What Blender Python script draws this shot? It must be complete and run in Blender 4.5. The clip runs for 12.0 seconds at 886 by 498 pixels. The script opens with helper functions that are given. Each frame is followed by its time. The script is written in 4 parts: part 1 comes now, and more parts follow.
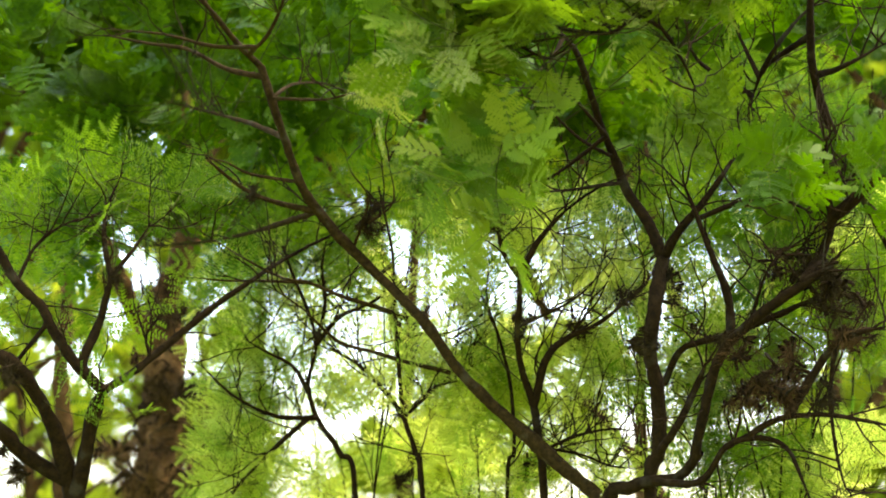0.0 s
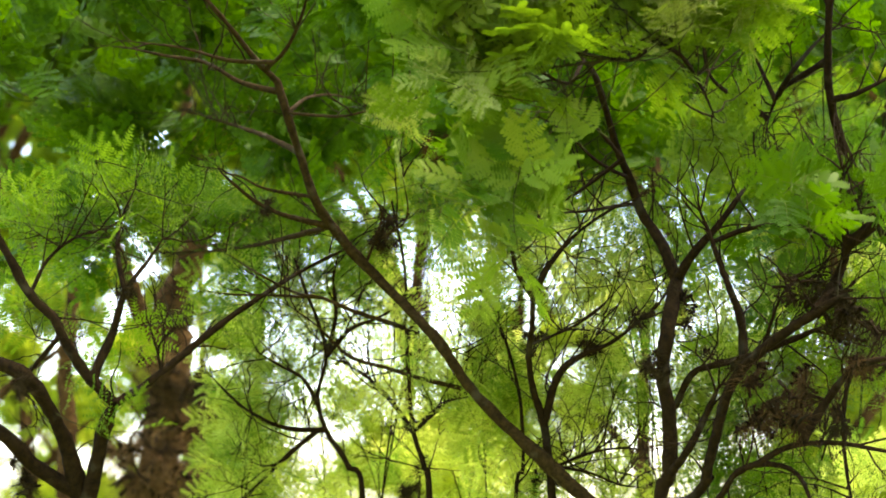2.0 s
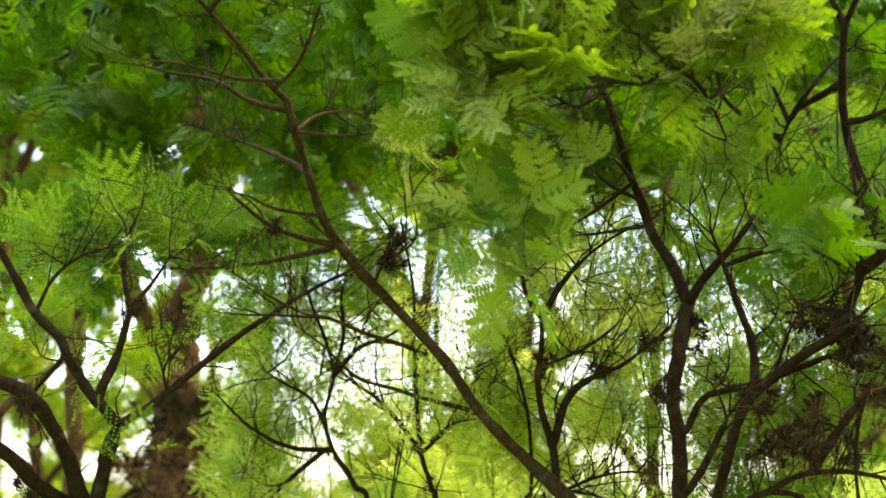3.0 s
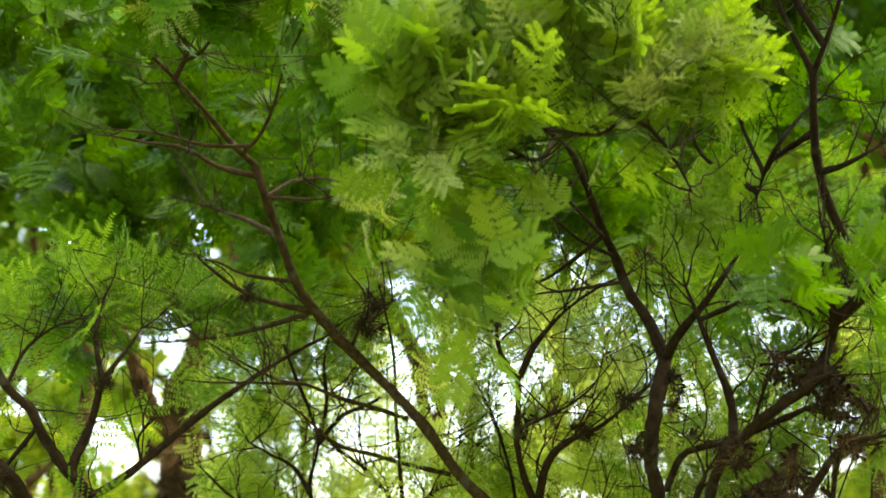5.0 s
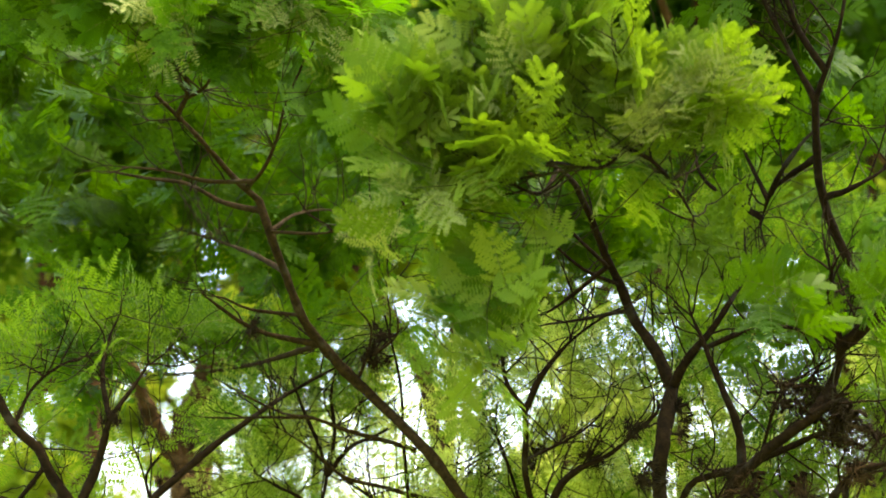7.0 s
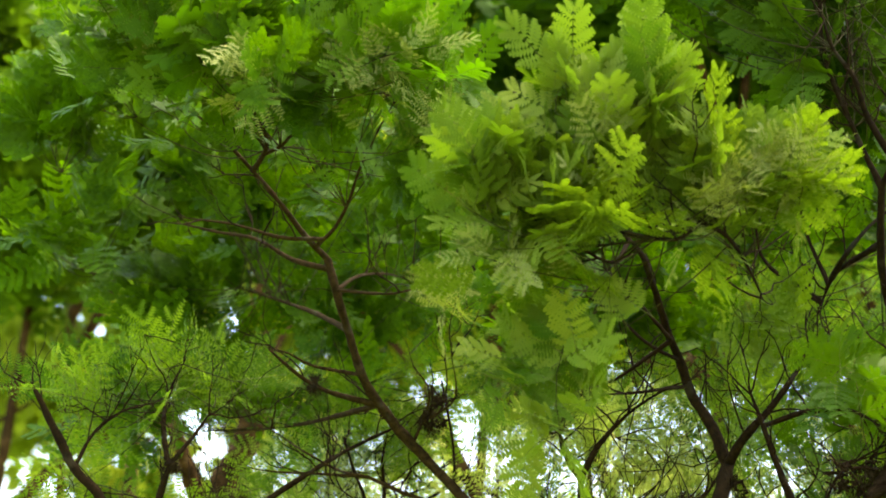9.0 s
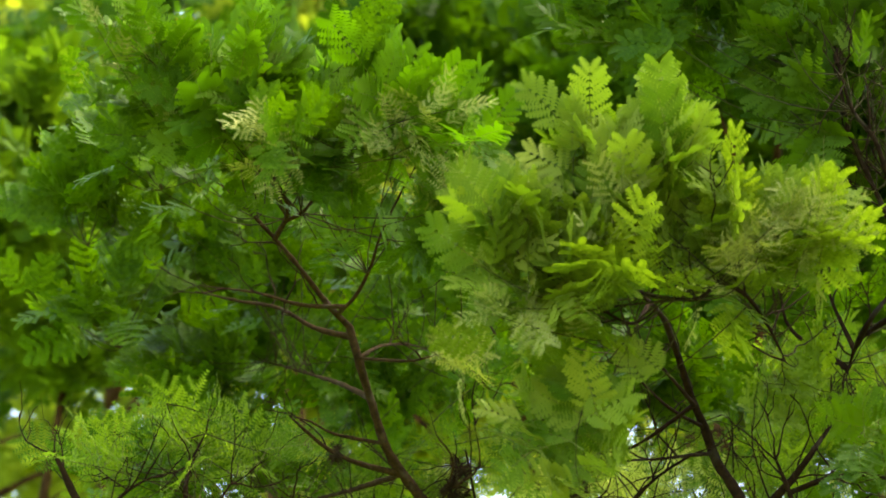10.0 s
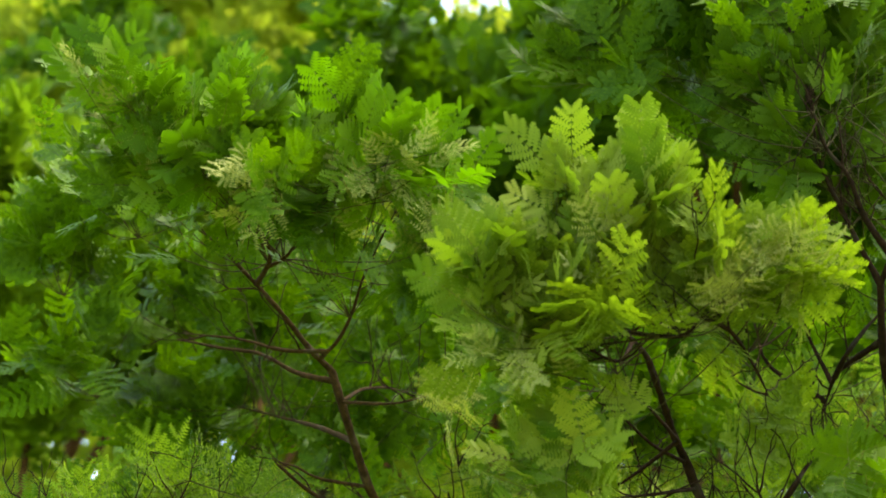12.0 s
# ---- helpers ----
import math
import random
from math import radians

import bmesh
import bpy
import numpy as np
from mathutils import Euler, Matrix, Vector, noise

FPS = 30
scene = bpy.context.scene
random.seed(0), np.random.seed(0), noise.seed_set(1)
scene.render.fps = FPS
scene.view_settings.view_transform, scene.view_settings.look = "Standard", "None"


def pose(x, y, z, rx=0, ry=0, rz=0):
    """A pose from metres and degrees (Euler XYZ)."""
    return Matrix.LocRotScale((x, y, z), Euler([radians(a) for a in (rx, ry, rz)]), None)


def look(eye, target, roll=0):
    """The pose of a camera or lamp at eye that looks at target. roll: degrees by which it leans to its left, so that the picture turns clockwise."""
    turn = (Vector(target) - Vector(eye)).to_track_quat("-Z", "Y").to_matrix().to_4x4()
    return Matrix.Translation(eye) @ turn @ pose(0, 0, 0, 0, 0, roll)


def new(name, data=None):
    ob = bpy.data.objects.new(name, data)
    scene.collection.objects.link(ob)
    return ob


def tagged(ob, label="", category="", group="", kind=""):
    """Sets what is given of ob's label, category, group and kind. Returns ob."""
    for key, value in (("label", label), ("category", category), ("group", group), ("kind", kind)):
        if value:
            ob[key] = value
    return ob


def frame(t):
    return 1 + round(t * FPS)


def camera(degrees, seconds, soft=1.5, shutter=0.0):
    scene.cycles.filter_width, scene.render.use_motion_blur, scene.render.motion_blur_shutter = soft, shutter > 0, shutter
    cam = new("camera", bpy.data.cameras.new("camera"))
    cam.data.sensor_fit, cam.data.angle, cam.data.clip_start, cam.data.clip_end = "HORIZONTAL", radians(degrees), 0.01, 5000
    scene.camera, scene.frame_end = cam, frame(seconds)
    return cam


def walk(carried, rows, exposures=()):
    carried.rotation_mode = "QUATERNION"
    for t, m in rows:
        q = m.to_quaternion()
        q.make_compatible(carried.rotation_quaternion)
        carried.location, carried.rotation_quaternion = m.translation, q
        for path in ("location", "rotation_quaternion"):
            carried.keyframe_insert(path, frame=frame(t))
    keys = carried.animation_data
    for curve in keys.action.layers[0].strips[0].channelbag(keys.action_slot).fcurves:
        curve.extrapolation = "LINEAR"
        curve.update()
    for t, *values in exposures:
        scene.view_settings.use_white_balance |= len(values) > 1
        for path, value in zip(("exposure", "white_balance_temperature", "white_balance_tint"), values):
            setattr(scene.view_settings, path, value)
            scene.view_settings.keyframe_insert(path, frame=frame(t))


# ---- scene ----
cam = camera(28.0, 12.0, soft=1.8)
PATH = [
    (0, (-0.001, -0.001, 1.603), (-0.023, 3.934, 2.319), -0.74),
    (0.5, (0.006, -0.025, 1.603), (-0.026, 3.909, 2.325), -0.53),
    (1, (-0.006, -0.043, 1.616), (-0.033, 3.892, 2.333), -0.29),
    (1.5, (-0.030, -0.038, 1.648), (-0.045, 3.900, 2.349), -0.20),
    (2, (-0.043, -0.016, 1.686), (-0.060, 3.924, 2.372), 0.19),
    (2.5, (-0.044, 0.006, 1.715), (-0.072, 3.948, 2.395), 0.46),
    (3, (-0.038, 0.021, 1.740), (-0.080, 3.960, 2.434), 0.68),
    (3.5, (-0.020, 0.033, 1.746), (-0.076, 3.964, 2.487), 0.69),
    (3.7, (-0.010, 0.038, 1.747), (-0.074, 3.963, 2.513), 0.61),
    (5.3, (0.163, 0.087, 1.689), (0.010, 3.985, 2.573), -0.78),
    (5.5, (0.163, 0.089, 1.696), (0.015, 3.986, 2.582), -1.02),
    (6, (0.159, 0.089, 1.715), (0.020, 3.986, 2.604), -1.52),
    (6.5, (0.160, 0.080, 1.733), (0.017, 3.977, 2.624), -1.66),
    (7, (0.162, 0.071, 1.744), (0.002, 3.964, 2.647), -1.50),
    (7.2, (0.160, 0.066, 1.746), (-0.011, 3.957, 2.661), -1.19),
    (8.8, (0.033, 0.007, 1.681), (-0.147, 3.861, 2.737), 1.38),
    (9, (0.036, 0.017, 1.669), (-0.160, 3.859, 2.765), 1.62),
    (9.5, (0.051, 0.042, 1.640), (-0.188, 3.848, 2.847), 1.76),
    (10, (0.086, 0.048, 1.600), (-0.203, 3.820, 2.898), 1.75),
    (10.5, (0.090, 0.031, 1.560), (-0.210, 3.783, 2.912), 2.09),
    (11, (0.060, 0.009, 1.546), (-0.213, 3.752, 2.931), 2.22),
    (11.5, (0.026, 0.003, 1.564), (-0.198, 3.745, 2.957), 1.25),
    (12, (0.008, 0.012, 1.584), (-0.169, 3.758, 2.977), 0.06),
]
walk(cam, [(t, look(eye, target, roll)) for t, eye, target, roll in PATH], [(0.0, 3.06, 7500.0, 9.0), (6.0, 3.03, 7500.0, 9.0), (12.0, 2.90, 7500.0, 9.0)])
# a fast portrait lens, focused once on the middle of the thicket
cam.data.dof.use_dof = True
cam.data.dof.focus_distance = 4.5
cam.data.dof.aperture_fstop = 3.1

# ---- light ----
SUN_ELEVATION, SUN_AZIMUTH = radians(68), radians(78)   # azimuth from +y towards +x
world = bpy.data.worlds.new("sky")
scene.world = world
world.use_nodes = True
wn = world.node_tree.nodes
sky = wn.new("ShaderNodeTexSky")
sky.sky_type, sky.sun_disc = "NISHITA", False
sky.sun_elevation, sky.sun_rotation = SUN_ELEVATION, SUN_AZIMUTH
sky.air_density, sky.dust_density = 1.0, 3.0
world.node_tree.links.new(sky.outputs["Color"], wn["Background"].inputs["Color"])
wn["Background"].inputs["Strength"].default_value = 0.15
sun = new("sun", bpy.data.lights.new("sun", "SUN"))
sun.data.energy, sun.data.angle, sun.data.color = 0.75, radians(24.0), (1.0, 0.98, 0.93)
to_sun = Vector((math.sin(SUN_AZIMUTH) * math.cos(SUN_ELEVATION), math.cos(SUN_AZIMUTH) * math.cos(SUN_ELEVATION), math.sin(SUN_ELEVATION)))
sun.matrix_world = look(to_sun * 30, (0, 0, 0))


# ---- materials ----
def nodes_of(name):
    m = bpy.data.materials.new(name)
    m.use_nodes = True
    return m, m.node_tree.nodes, m.node_tree.links, m.node_tree.nodes["Principled BSDF"]


def leaf_material(name, dark, light, glow, translucent=0.5, rough=0.42, per="object", dim=None):
    """A thin leaf: gloss and colour on top, light let through from behind; every leaf differs a little, in patches too."""
    m, n, l, bsdf = nodes_of(name)
    place = n.new("ShaderNodeNewGeometry")
    patch = n.new("ShaderNodeTexNoise")
    patch.inputs["Scale"].default_value, patch.inputs["Detail"].default_value = 5.0, 3.0
    l.new(place.outputs["Position"], patch.inputs["Vector"])
    if per == "object":
        one = n.new("ShaderNodeObjectInfo").outputs["Random"]
    else:
        one = place.outputs["Random Per Island"]
    mixed = n.new("ShaderNodeMath")
    mixed.operation = "MULTIPLY_ADD"
    mixed.inputs[1].default_value = 0.6 if per == "object" else 0.3
    l.new(one, mixed.inputs[0])
    l.new(patch.outputs["Fac"], mixed.inputs[2])
    spread = n.new("ShaderNodeMapRange")
    spread.inputs["From Min"].default_value, spread.inputs["From Max"].default_value = 0.4, 1.0
    l.new(mixed.outputs[0], spread.inputs["Value"])
    tone = n.new("ShaderNodeMix")
    tone.data_type = "RGBA"
    tone.inputs["A"].default_value, tone.inputs["B"].default_value = (*dark, 1), (*light, 1)
    l.new(spread.outputs[0], tone.inputs["Factor"])
    l.new(tone.outputs["Result"], bsdf.inputs["Base Color"])
    bsdf.inputs["Roughness"].default_value = rough
    bsdf.inputs["Specular IOR Level"].default_value = 0.06
    through_leaf = n.new("ShaderNodeBsdfTranslucent")
    shine = n.new("ShaderNodeMix")
    shine.data_type = "RGBA"
    shine.inputs["A"].default_value = (*(dim or [0.42 * c for c in glow]), 1)
    shine.inputs["B"].default_value = (*glow, 1)
    l.new(spread.outputs[0], shine.inputs["Factor"])
    l.new(shine.outputs["Result"], through_leaf.inputs["Color"])
    mix = n.new("ShaderNodeMixShader")
    mix.inputs[0].default_value = translucent
    l.new(bsdf.outputs[0], mix.inputs[1])
    l.new(through_leaf.outputs[0], mix.inputs[2])
    l.new(mix.outputs[0], n["Material Output"].inputs["Surface"])
    return m


def bark_material(name, dark, light, scale=60.0, lichen=0.0):
    m, n, l, bsdf = nodes_of(name)
    where = n.new("ShaderNodeTexCoord")
    grain = n.new("ShaderNodeTexNoise")
    grain.inputs["Scale"].default_value, grain.inputs["Detail"].default_value, grain.inputs["Roughness"].default_value = scale, 6.0, 0.7
    l.new(where.outputs["Object"], grain.inputs["Vector"])
    ramp = n.new("ShaderNodeValToRGB")
    ramp.color_ramp.elements[0].position, ramp.color_ramp.elements[1].position = 0.35, 0.68
    ramp.color_ramp.elements[0].color, ramp.color_ramp.elements[1].color = (*dark, 1), (*light, 1)
    l.new(grain.outputs["Fac"], ramp.inputs["Fac"])
    spots = n.new("ShaderNodeTexNoise")
    spots.inputs["Scale"].default_value, spots.inputs["Detail"].default_value = 14.0, 4.0
    l.new(where.outputs["Object"], spots.inputs["Vector"])
    cover = n.new("ShaderNodeMapRange")
    cover.inputs["From Min"].default_value, cover.inputs["From Max"].default_value = 0.58, 0.66
    cover.inputs["To Max"].default_value = lichen
    l.new(spots.outputs["Fac"], cover.inputs["Value"])
    tone = n.new("ShaderNodeMix")
    tone.data_type = "RGBA"
    tone.inputs["B"].default_value = (0.20, 0.19, 0.12, 1)
    l.new(cover.outputs[0], tone.inputs["Factor"])
    l.new(ramp.outputs["Color"], tone.inputs["A"])
    l.new(tone.outputs["Result"], bsdf.inputs["Base Color"])
    bsdf.inputs["Roughness"].default_value = 0.9
    bsdf.inputs["Specular IOR Level"].default_value = 0.05
    bump = n.new("ShaderNodeBump")
    bump.inputs["Strength"].default_value, bump.inputs["Distance"].default_value = 0.8, 0.004
    l.new(grain.outputs["Fac"], bump.inputs["Height"])
    l.new(bump.outputs[0], bsdf.inputs["Normal"])
    return m


def plain_material(name, a, b, scale, rough=0.9):
    m, n, l, bsdf = nodes_of(name)
    where = n.new("ShaderNodeTexCoord")
    grain = n.new("ShaderNodeTexNoise")
    grain.inputs["Scale"].default_value, grain.inputs["Detail"].default_value = scale, 8.0
    l.new(where.outputs["Object"], grain.inputs["Vector"])
    ramp = n.new("ShaderNodeValToRGB")
    ramp.color_ramp.elements[0].position, ramp.color_ramp.elements[1].position = 0.35, 0.65
    ramp.color_ramp.elements[0].color, ramp.color_ramp.elements[1].color = (*a, 1), (*b, 1)
    l.new(grain.outputs["Fac"], ramp.inputs["Fac"])
    l.new(ramp.outputs["Color"], bsdf.inputs["Base Color"])
    bsdf.inputs["Roughness"].default_value = rough
    bsdf.inputs["Specular IOR Level"].default_value = 0.08
    return m


LEAF_NEAR = leaf_material("feathery_leaf", (0.040, 0.105, 0.004), (0.128, 0.22, 0.012), (0.115, 0.31, 0.004), 0.40, 0.48, "object")
LEAF_PALE = leaf_material("pale_feathery_leaf", (0.062, 0.150, 0.006), (0.25, 0.305, 0.038), (0.165, 0.33, 0.008), 0.36, 0.46, "object")
LEAF_TIP = leaf_material("pale_olive_leaf", (0.14, 0.19, 0.025), (0.33, 0.35, 0.095), (0.24, 0.36, 0.02), 0.24, 0.5, "object")
LEAF_PALE_CROWN = leaf_material("pale_crown_leaf", (0.080, 0.160, 0.008), (0.21, 0.26, 0.038), (0.25, 0.42, 0.010), 0.5, 0.6, "island")
# darker leaf copies for the right-hand trees and inner crown: shade put into colour
LEAF_DEEP_SHADE = leaf_material("shade_darkened_leaf", (0.024, 0.072, 0.003), (0.074, 0.132, 0.006), (0.10, 0.24, 0.003), 0.40, 0.45, "object")
LEAF_SHADE = leaf_material("shade_darkened_crown_leaf", (0.028, 0.086, 0.003), (0.092, 0.165, 0.006), (0.13, 0.31, 0.003), 0.40, 0.45, "island")
LEAF_CROWN = leaf_material("crown_leaf", (0.038, 0.098, 0.003), (0.11, 0.18, 0.008), (0.20, 0.39, 0.010), 0.5, 0.5, "island")
# sun from behind put into the colour: bright let-through tone, LEAF_LOW too
LEAF_BACKLIT = leaf_material("backlit_feathery_leaf", (0.070, 0.15, 0.010), (0.27, 0.34, 0.06), (0.84, 0.89, 0.16), 0.72, 0.42, "object", (0.16, 0.34, 0.02))
# dimmer copy of that leaf, its shade put into the colour
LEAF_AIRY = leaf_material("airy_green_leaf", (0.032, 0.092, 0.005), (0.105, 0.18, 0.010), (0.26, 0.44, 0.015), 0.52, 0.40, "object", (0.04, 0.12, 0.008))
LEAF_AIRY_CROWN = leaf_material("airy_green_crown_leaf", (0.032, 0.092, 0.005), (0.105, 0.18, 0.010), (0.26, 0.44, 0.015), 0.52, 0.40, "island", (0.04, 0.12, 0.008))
LEAF_LOW = leaf_material("backlit_low_leaf", (0.070, 0.15, 0.010), (0.27, 0.34, 0.06), (0.84, 0.89, 0.16), 0.72, 0.45, "island", (0.16, 0.34, 0.02))
# darker copy for the far trees: their shade is put into the colour
LEAF_FAR_SHADED = leaf_material("shaded_distant_leaf", (0.022, 0.075, 0.003), (0.055, 0.12, 0.005), (0.09, 0.22, 0.003), 0.4, 0.55, "island")
# paler, yellower far leaf, with sunlight put into the colour
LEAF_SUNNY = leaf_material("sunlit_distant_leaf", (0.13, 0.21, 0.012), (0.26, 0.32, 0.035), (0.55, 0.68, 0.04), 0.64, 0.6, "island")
BARK_BROWN = bark_material("smooth_brown_bark", (0.013, 0.0080, 0.0026), (0.050, 0.031, 0.0095), 70.0, 0.12)
BARK_DARK = bark_material("dark_bark", (0.007, 0.0042, 0.0015), (0.026, 0.0150, 0.0048), 55.0, 0.08)
BARK_TRUNK = bark_material("rough_trunk_bark", (0.014, 0.0075, 0.0028), (0.11, 0.057, 0.018), 14.0, 0.12)
TWIG_BARK = bark_material("twig_bark", (0.009, 0.005, 0.002), (0.032, 0.018, 0.007), 90.0, 0.0)
STALK = plain_material("leaf_stalk", (0.09, 0.13, 0.02), (0.15, 0.17, 0.035), 40.0, 0.6)
MAT = plain_material("tan_fibre_mat", (0.035, 0.018, 0.006), (0.26, 0.15, 0.055), 9.0, 0.95)
MOSS = plain_material("air_plant", (0.011, 0.0075, 0.0025), (0.052, 0.036, 0.012), 60.0, 0.95)
SHOOT = plain_material("green_brown_shoot", (0.020, 0.018, 0.005), (0.050, 0.042, 0.012), 50.0, 0.8)
FIBRE = plain_material("dry_brown_fibre", (0.022, 0.012, 0.004), (0.10, 0.056, 0.018), 25.0, 0.95)
GRASS = plain_material("sunlit_meadow", (0.10, 0.15, 0.03), (0.20, 0.22, 0.06), 3.0, 0.95)


# ---- mesh helpers ----
def part(name, verts, faces, material, parent, label="", kind="", smooth=True):
    """Links one mesh object under a thing or a part."""
    me = bpy.data.meshes.new(name)
    me.from_pydata([tuple(v) for v in verts], [], [tuple(f) for f in faces])
    me.polygons.foreach_set("use_smooth", [smooth] * len(me.polygons))
    me.materials.append(material)
    ob = new(name, me)
    ob.parent = parent
    if label or kind:
        tagged(ob, label=label, kind=kind)
    return ob


class Tangle:
    """Collects tubes and leaves of one part, as plain arrays."""

    def __init__(self):
        self.verts, self.faces, self.count = [], [], 0

    def add(self, verts, faces):
        self.verts.append(np.asarray(verts, float))
        self.faces.append(np.asarray(faces, int) + self.count)
        self.count += len(verts)

    def link(self, name, material, parent, label="", kind="", smooth=True):
        if not self.count:
            return None
        v = np.concatenate(self.verts)
        width = max(f.shape[1] for f in self.faces)
        me = bpy.data.meshes.new(name)
        f = np.concatenate([x for x in self.faces if x.shape[1] == width])
        me.vertices.add(len(v))
        me.vertices.foreach_set("co", v.ravel())
        me.loops.add(f.size)
        me.loops.foreach_set("vertex_index", f.ravel())
        me.polygons.add(len(f))
        me.polygons.foreach_set("loop_start", np.arange(0, f.size, width))
        me.polygons.foreach_set("use_smooth", [smooth] * len(f))
        me.update(calc_edges=True)
        me.materials.append(material)
        ob = new(name, me)
        ob.parent = parent
        if label or kind:
            tagged(ob, label=label, kind=kind)
        return ob


def glide(points, step):
    """A smooth line (Catmull-Rom) through the points, with a place about every step metres."""
    p = np.array(points, float)
    p = np.concatenate([[2 * p[0] - p[1]], p, [2 * p[-1] - p[-2]]])
    out = []
    for a, b, c, d in zip(p[:-3], p[1:-2], p[2:-1], p[3:]):
        n = max(2, int(np.linalg.norm(c - b) / step))
        t = np.arange(n)[:, None] / n
        out.append(0.5 * (2 * b + (c - a) * t + (2 * a - 5 * b + 4 * c - d) * t**2 + (3 * b - a - 3 * c + d) * t**3))
    return np.concatenate(out + [p[-2:-1]])


def tube(line, r0, r1, sides=8, knots=0.0, rng=None, power=1.0, tip=False):
    """A tapered tube along a line, with swellings and small bends where knots is over 0."""
    line = np.array(line, float)
    n = len(line)
    s = np.linspace(0, 1, n)
    radius = r0 + (r1 - r0) * s**power
    if knots:
        swell = np.convolve(rng.normal(0, 1, n + 6), np.ones(7) / 7, "valid")
        radius = radius * (1 + knots * 2.0 * swell)
        bend = np.stack([np.convolve(rng.normal(0, 1, n + 8), np.ones(9) / 9, "valid") for _ in range(3)], 1)
        line = line + bend * radius[:, None] * knots * 2.0 * np.minimum(1, np.minimum(s, 1 - s) * 12)[:, None]
    if tip:
        radius = radius * np.sqrt(np.minimum(1, (1 - s) * (n - 1) / 2.5)).clip(0.05)
    ahead = np.gradient(line, axis=0)
    ahead /= np.linalg.norm(ahead, axis=1, keepdims=True) + 1e-9
    ref = np.array([0.31, 0.87, 0.38])
    u = np.cross(ahead, ref)
    u /= np.linalg.norm(u, axis=1, keepdims=True) + 1e-9
    w = np.cross(ahead, u)
    a = np.arange(sides) * 2 * np.pi / sides
    ring = np.cos(a)[None, :, None] * u[:, None] + np.sin(a)[None, :, None] * w[:, None]
    lump = 1.0 if not knots else 1 + knots * 0.6 * rng.normal(0, 1, (n, sides, 1)).clip(-1.5, 1.5)
    verts = (line[:, None] + ring * radius[:, None, None] * lump).reshape(-1, 3)
    i, j = np.meshgrid(np.arange(n - 1), np.arange(sides), indexing="ij")
    k = (j + 1) % sides
    faces = np.stack([i * sides + j, i * sides + k, (i + 1) * sides + k, (i + 1) * sides + j], -1).reshape(-1, 4)
    return verts, faces


# ---- leaves ----
def frond(detail, seed):
    """One twice-feathered leaf along +x, its face up: (leaf verts, quads, stalk verts, quads). detail 2: every leaflet; 1: toothed blades; 0: plain blades."""
    rng = np.random.default_rng(seed)
    pairs = {2: 7, 1: 6, 0: 4}[detail]
    size, droop = 0.135, rng.uniform(0.05, 0.35)
    t_leaf, t_stalk = Tangle(), Tangle()

    def spine(s):
        return np.array([size * s, 0.004 * math.sin(3 * s + seed), 0.012 * s - droop * size * s * s])

    if detail:
        t_stalk.add(*tube([spine(s) for s in np.linspace(-0.15, 0.97, 5)], 0.0012, 0.0006, 3))
    for k in range(pairs):
        s = 0.14 + 0.86 * (k + 0.25) / pairs
        root = spine(s)
        for side in (-1, 1):
            long = 0.050 * (0.62 + 0.55 * math.sin(math.pi * min(1, 0.22 + 0.72 * s))) * rng.uniform(0.88, 1.1)
            lean = radians(61 - 28 * s**2 + rng.uniform(-9, 9))
            way = np.array([math.cos(lean), side * math.sin(lean), rng.uniform(-0.12, 0.3)])
            way /= np.linalg.norm(way)
            across = np.cross((0, 0, 1), way)
            across /= np.linalg.norm(across)
            lift = np.cross(way, across) * 0.6 + across * rng.uniform(-0.25, 0.25)
            half = 0.0091 * rng.uniform(0.85, 1.15)
            sag = rng.uniform(0.0, 0.25) * long
            if detail == 2:
                n = 7
                u = (np.arange(n) + 0.7) / n
                breadth = half * rng.uniform(0.9, 1.1, n) * (0.42 + 0.66 * np.sin(np.pi * (0.14 + 0.80 * u)))
                mid = root + way * (long * u)[:, None] + np.array([0, 0, -1]) * (sag * u**2)[:, None]
                for hand in (-1, 1):
                    tip = mid + across * (hand * breadth)[:, None] + way * (breadth * 0.45)[:, None] + lift * (breadth * rng.uniform(0.0, 0.14))[:, None]
                    stout = long / n * 0.54
                    quads = np.stack([mid - way * stout, tip - way * stout * 0.6, tip + way * stout * 0.3, mid + way * stout], 1).reshape(-1, 3)
                    t_leaf.add(quads, np.arange(4 * n).reshape(-1, 4))
            elif detail == 1:
                n = 4
                u = np.linspace(0, 1, n + 1)
                mid = root + way * (long * u)[:, None] + np.array([0, 0, -1]) * (sag * u**2)[:, None]
                w = half * 1.1 * (0.62 + 0.46 * np.sin(np.pi * (0.12 + 0.75 * u)))
                for hand in (-1, 1):
                    out = mid + across * (hand * w)[:, None] + way * 0.004 + lift * (w * 0.1)[:, None]
                    inn = mid[1:] + across * (hand * w[1:] * 0.66)[:, None]
                    quads = np.stack([mid[:-1], out[:-1], inn, mid[1:]], 1).reshape(-1, 3)
                    t_leaf.add(quads, np.arange(4 * n).reshape(-1, 4))
            else:
                end = root + way * long * 1.15 - np.array([0, 0, sag])
                core = root * 0.45 + end * 0.55
                t_leaf.add([root, core + across * half * 1.9, end, core - across * half * 1.9 + lift * 0.004], [[0, 1, 2, 3]])
    leaf = (np.concatenate(t_leaf.verts), np.concatenate(t_leaf.faces))
    stalk = (np.concatenate(t_stalk.verts), np.concatenate(t_stalk.faces)) if t_stalk.count else None
    return leaf, stalk


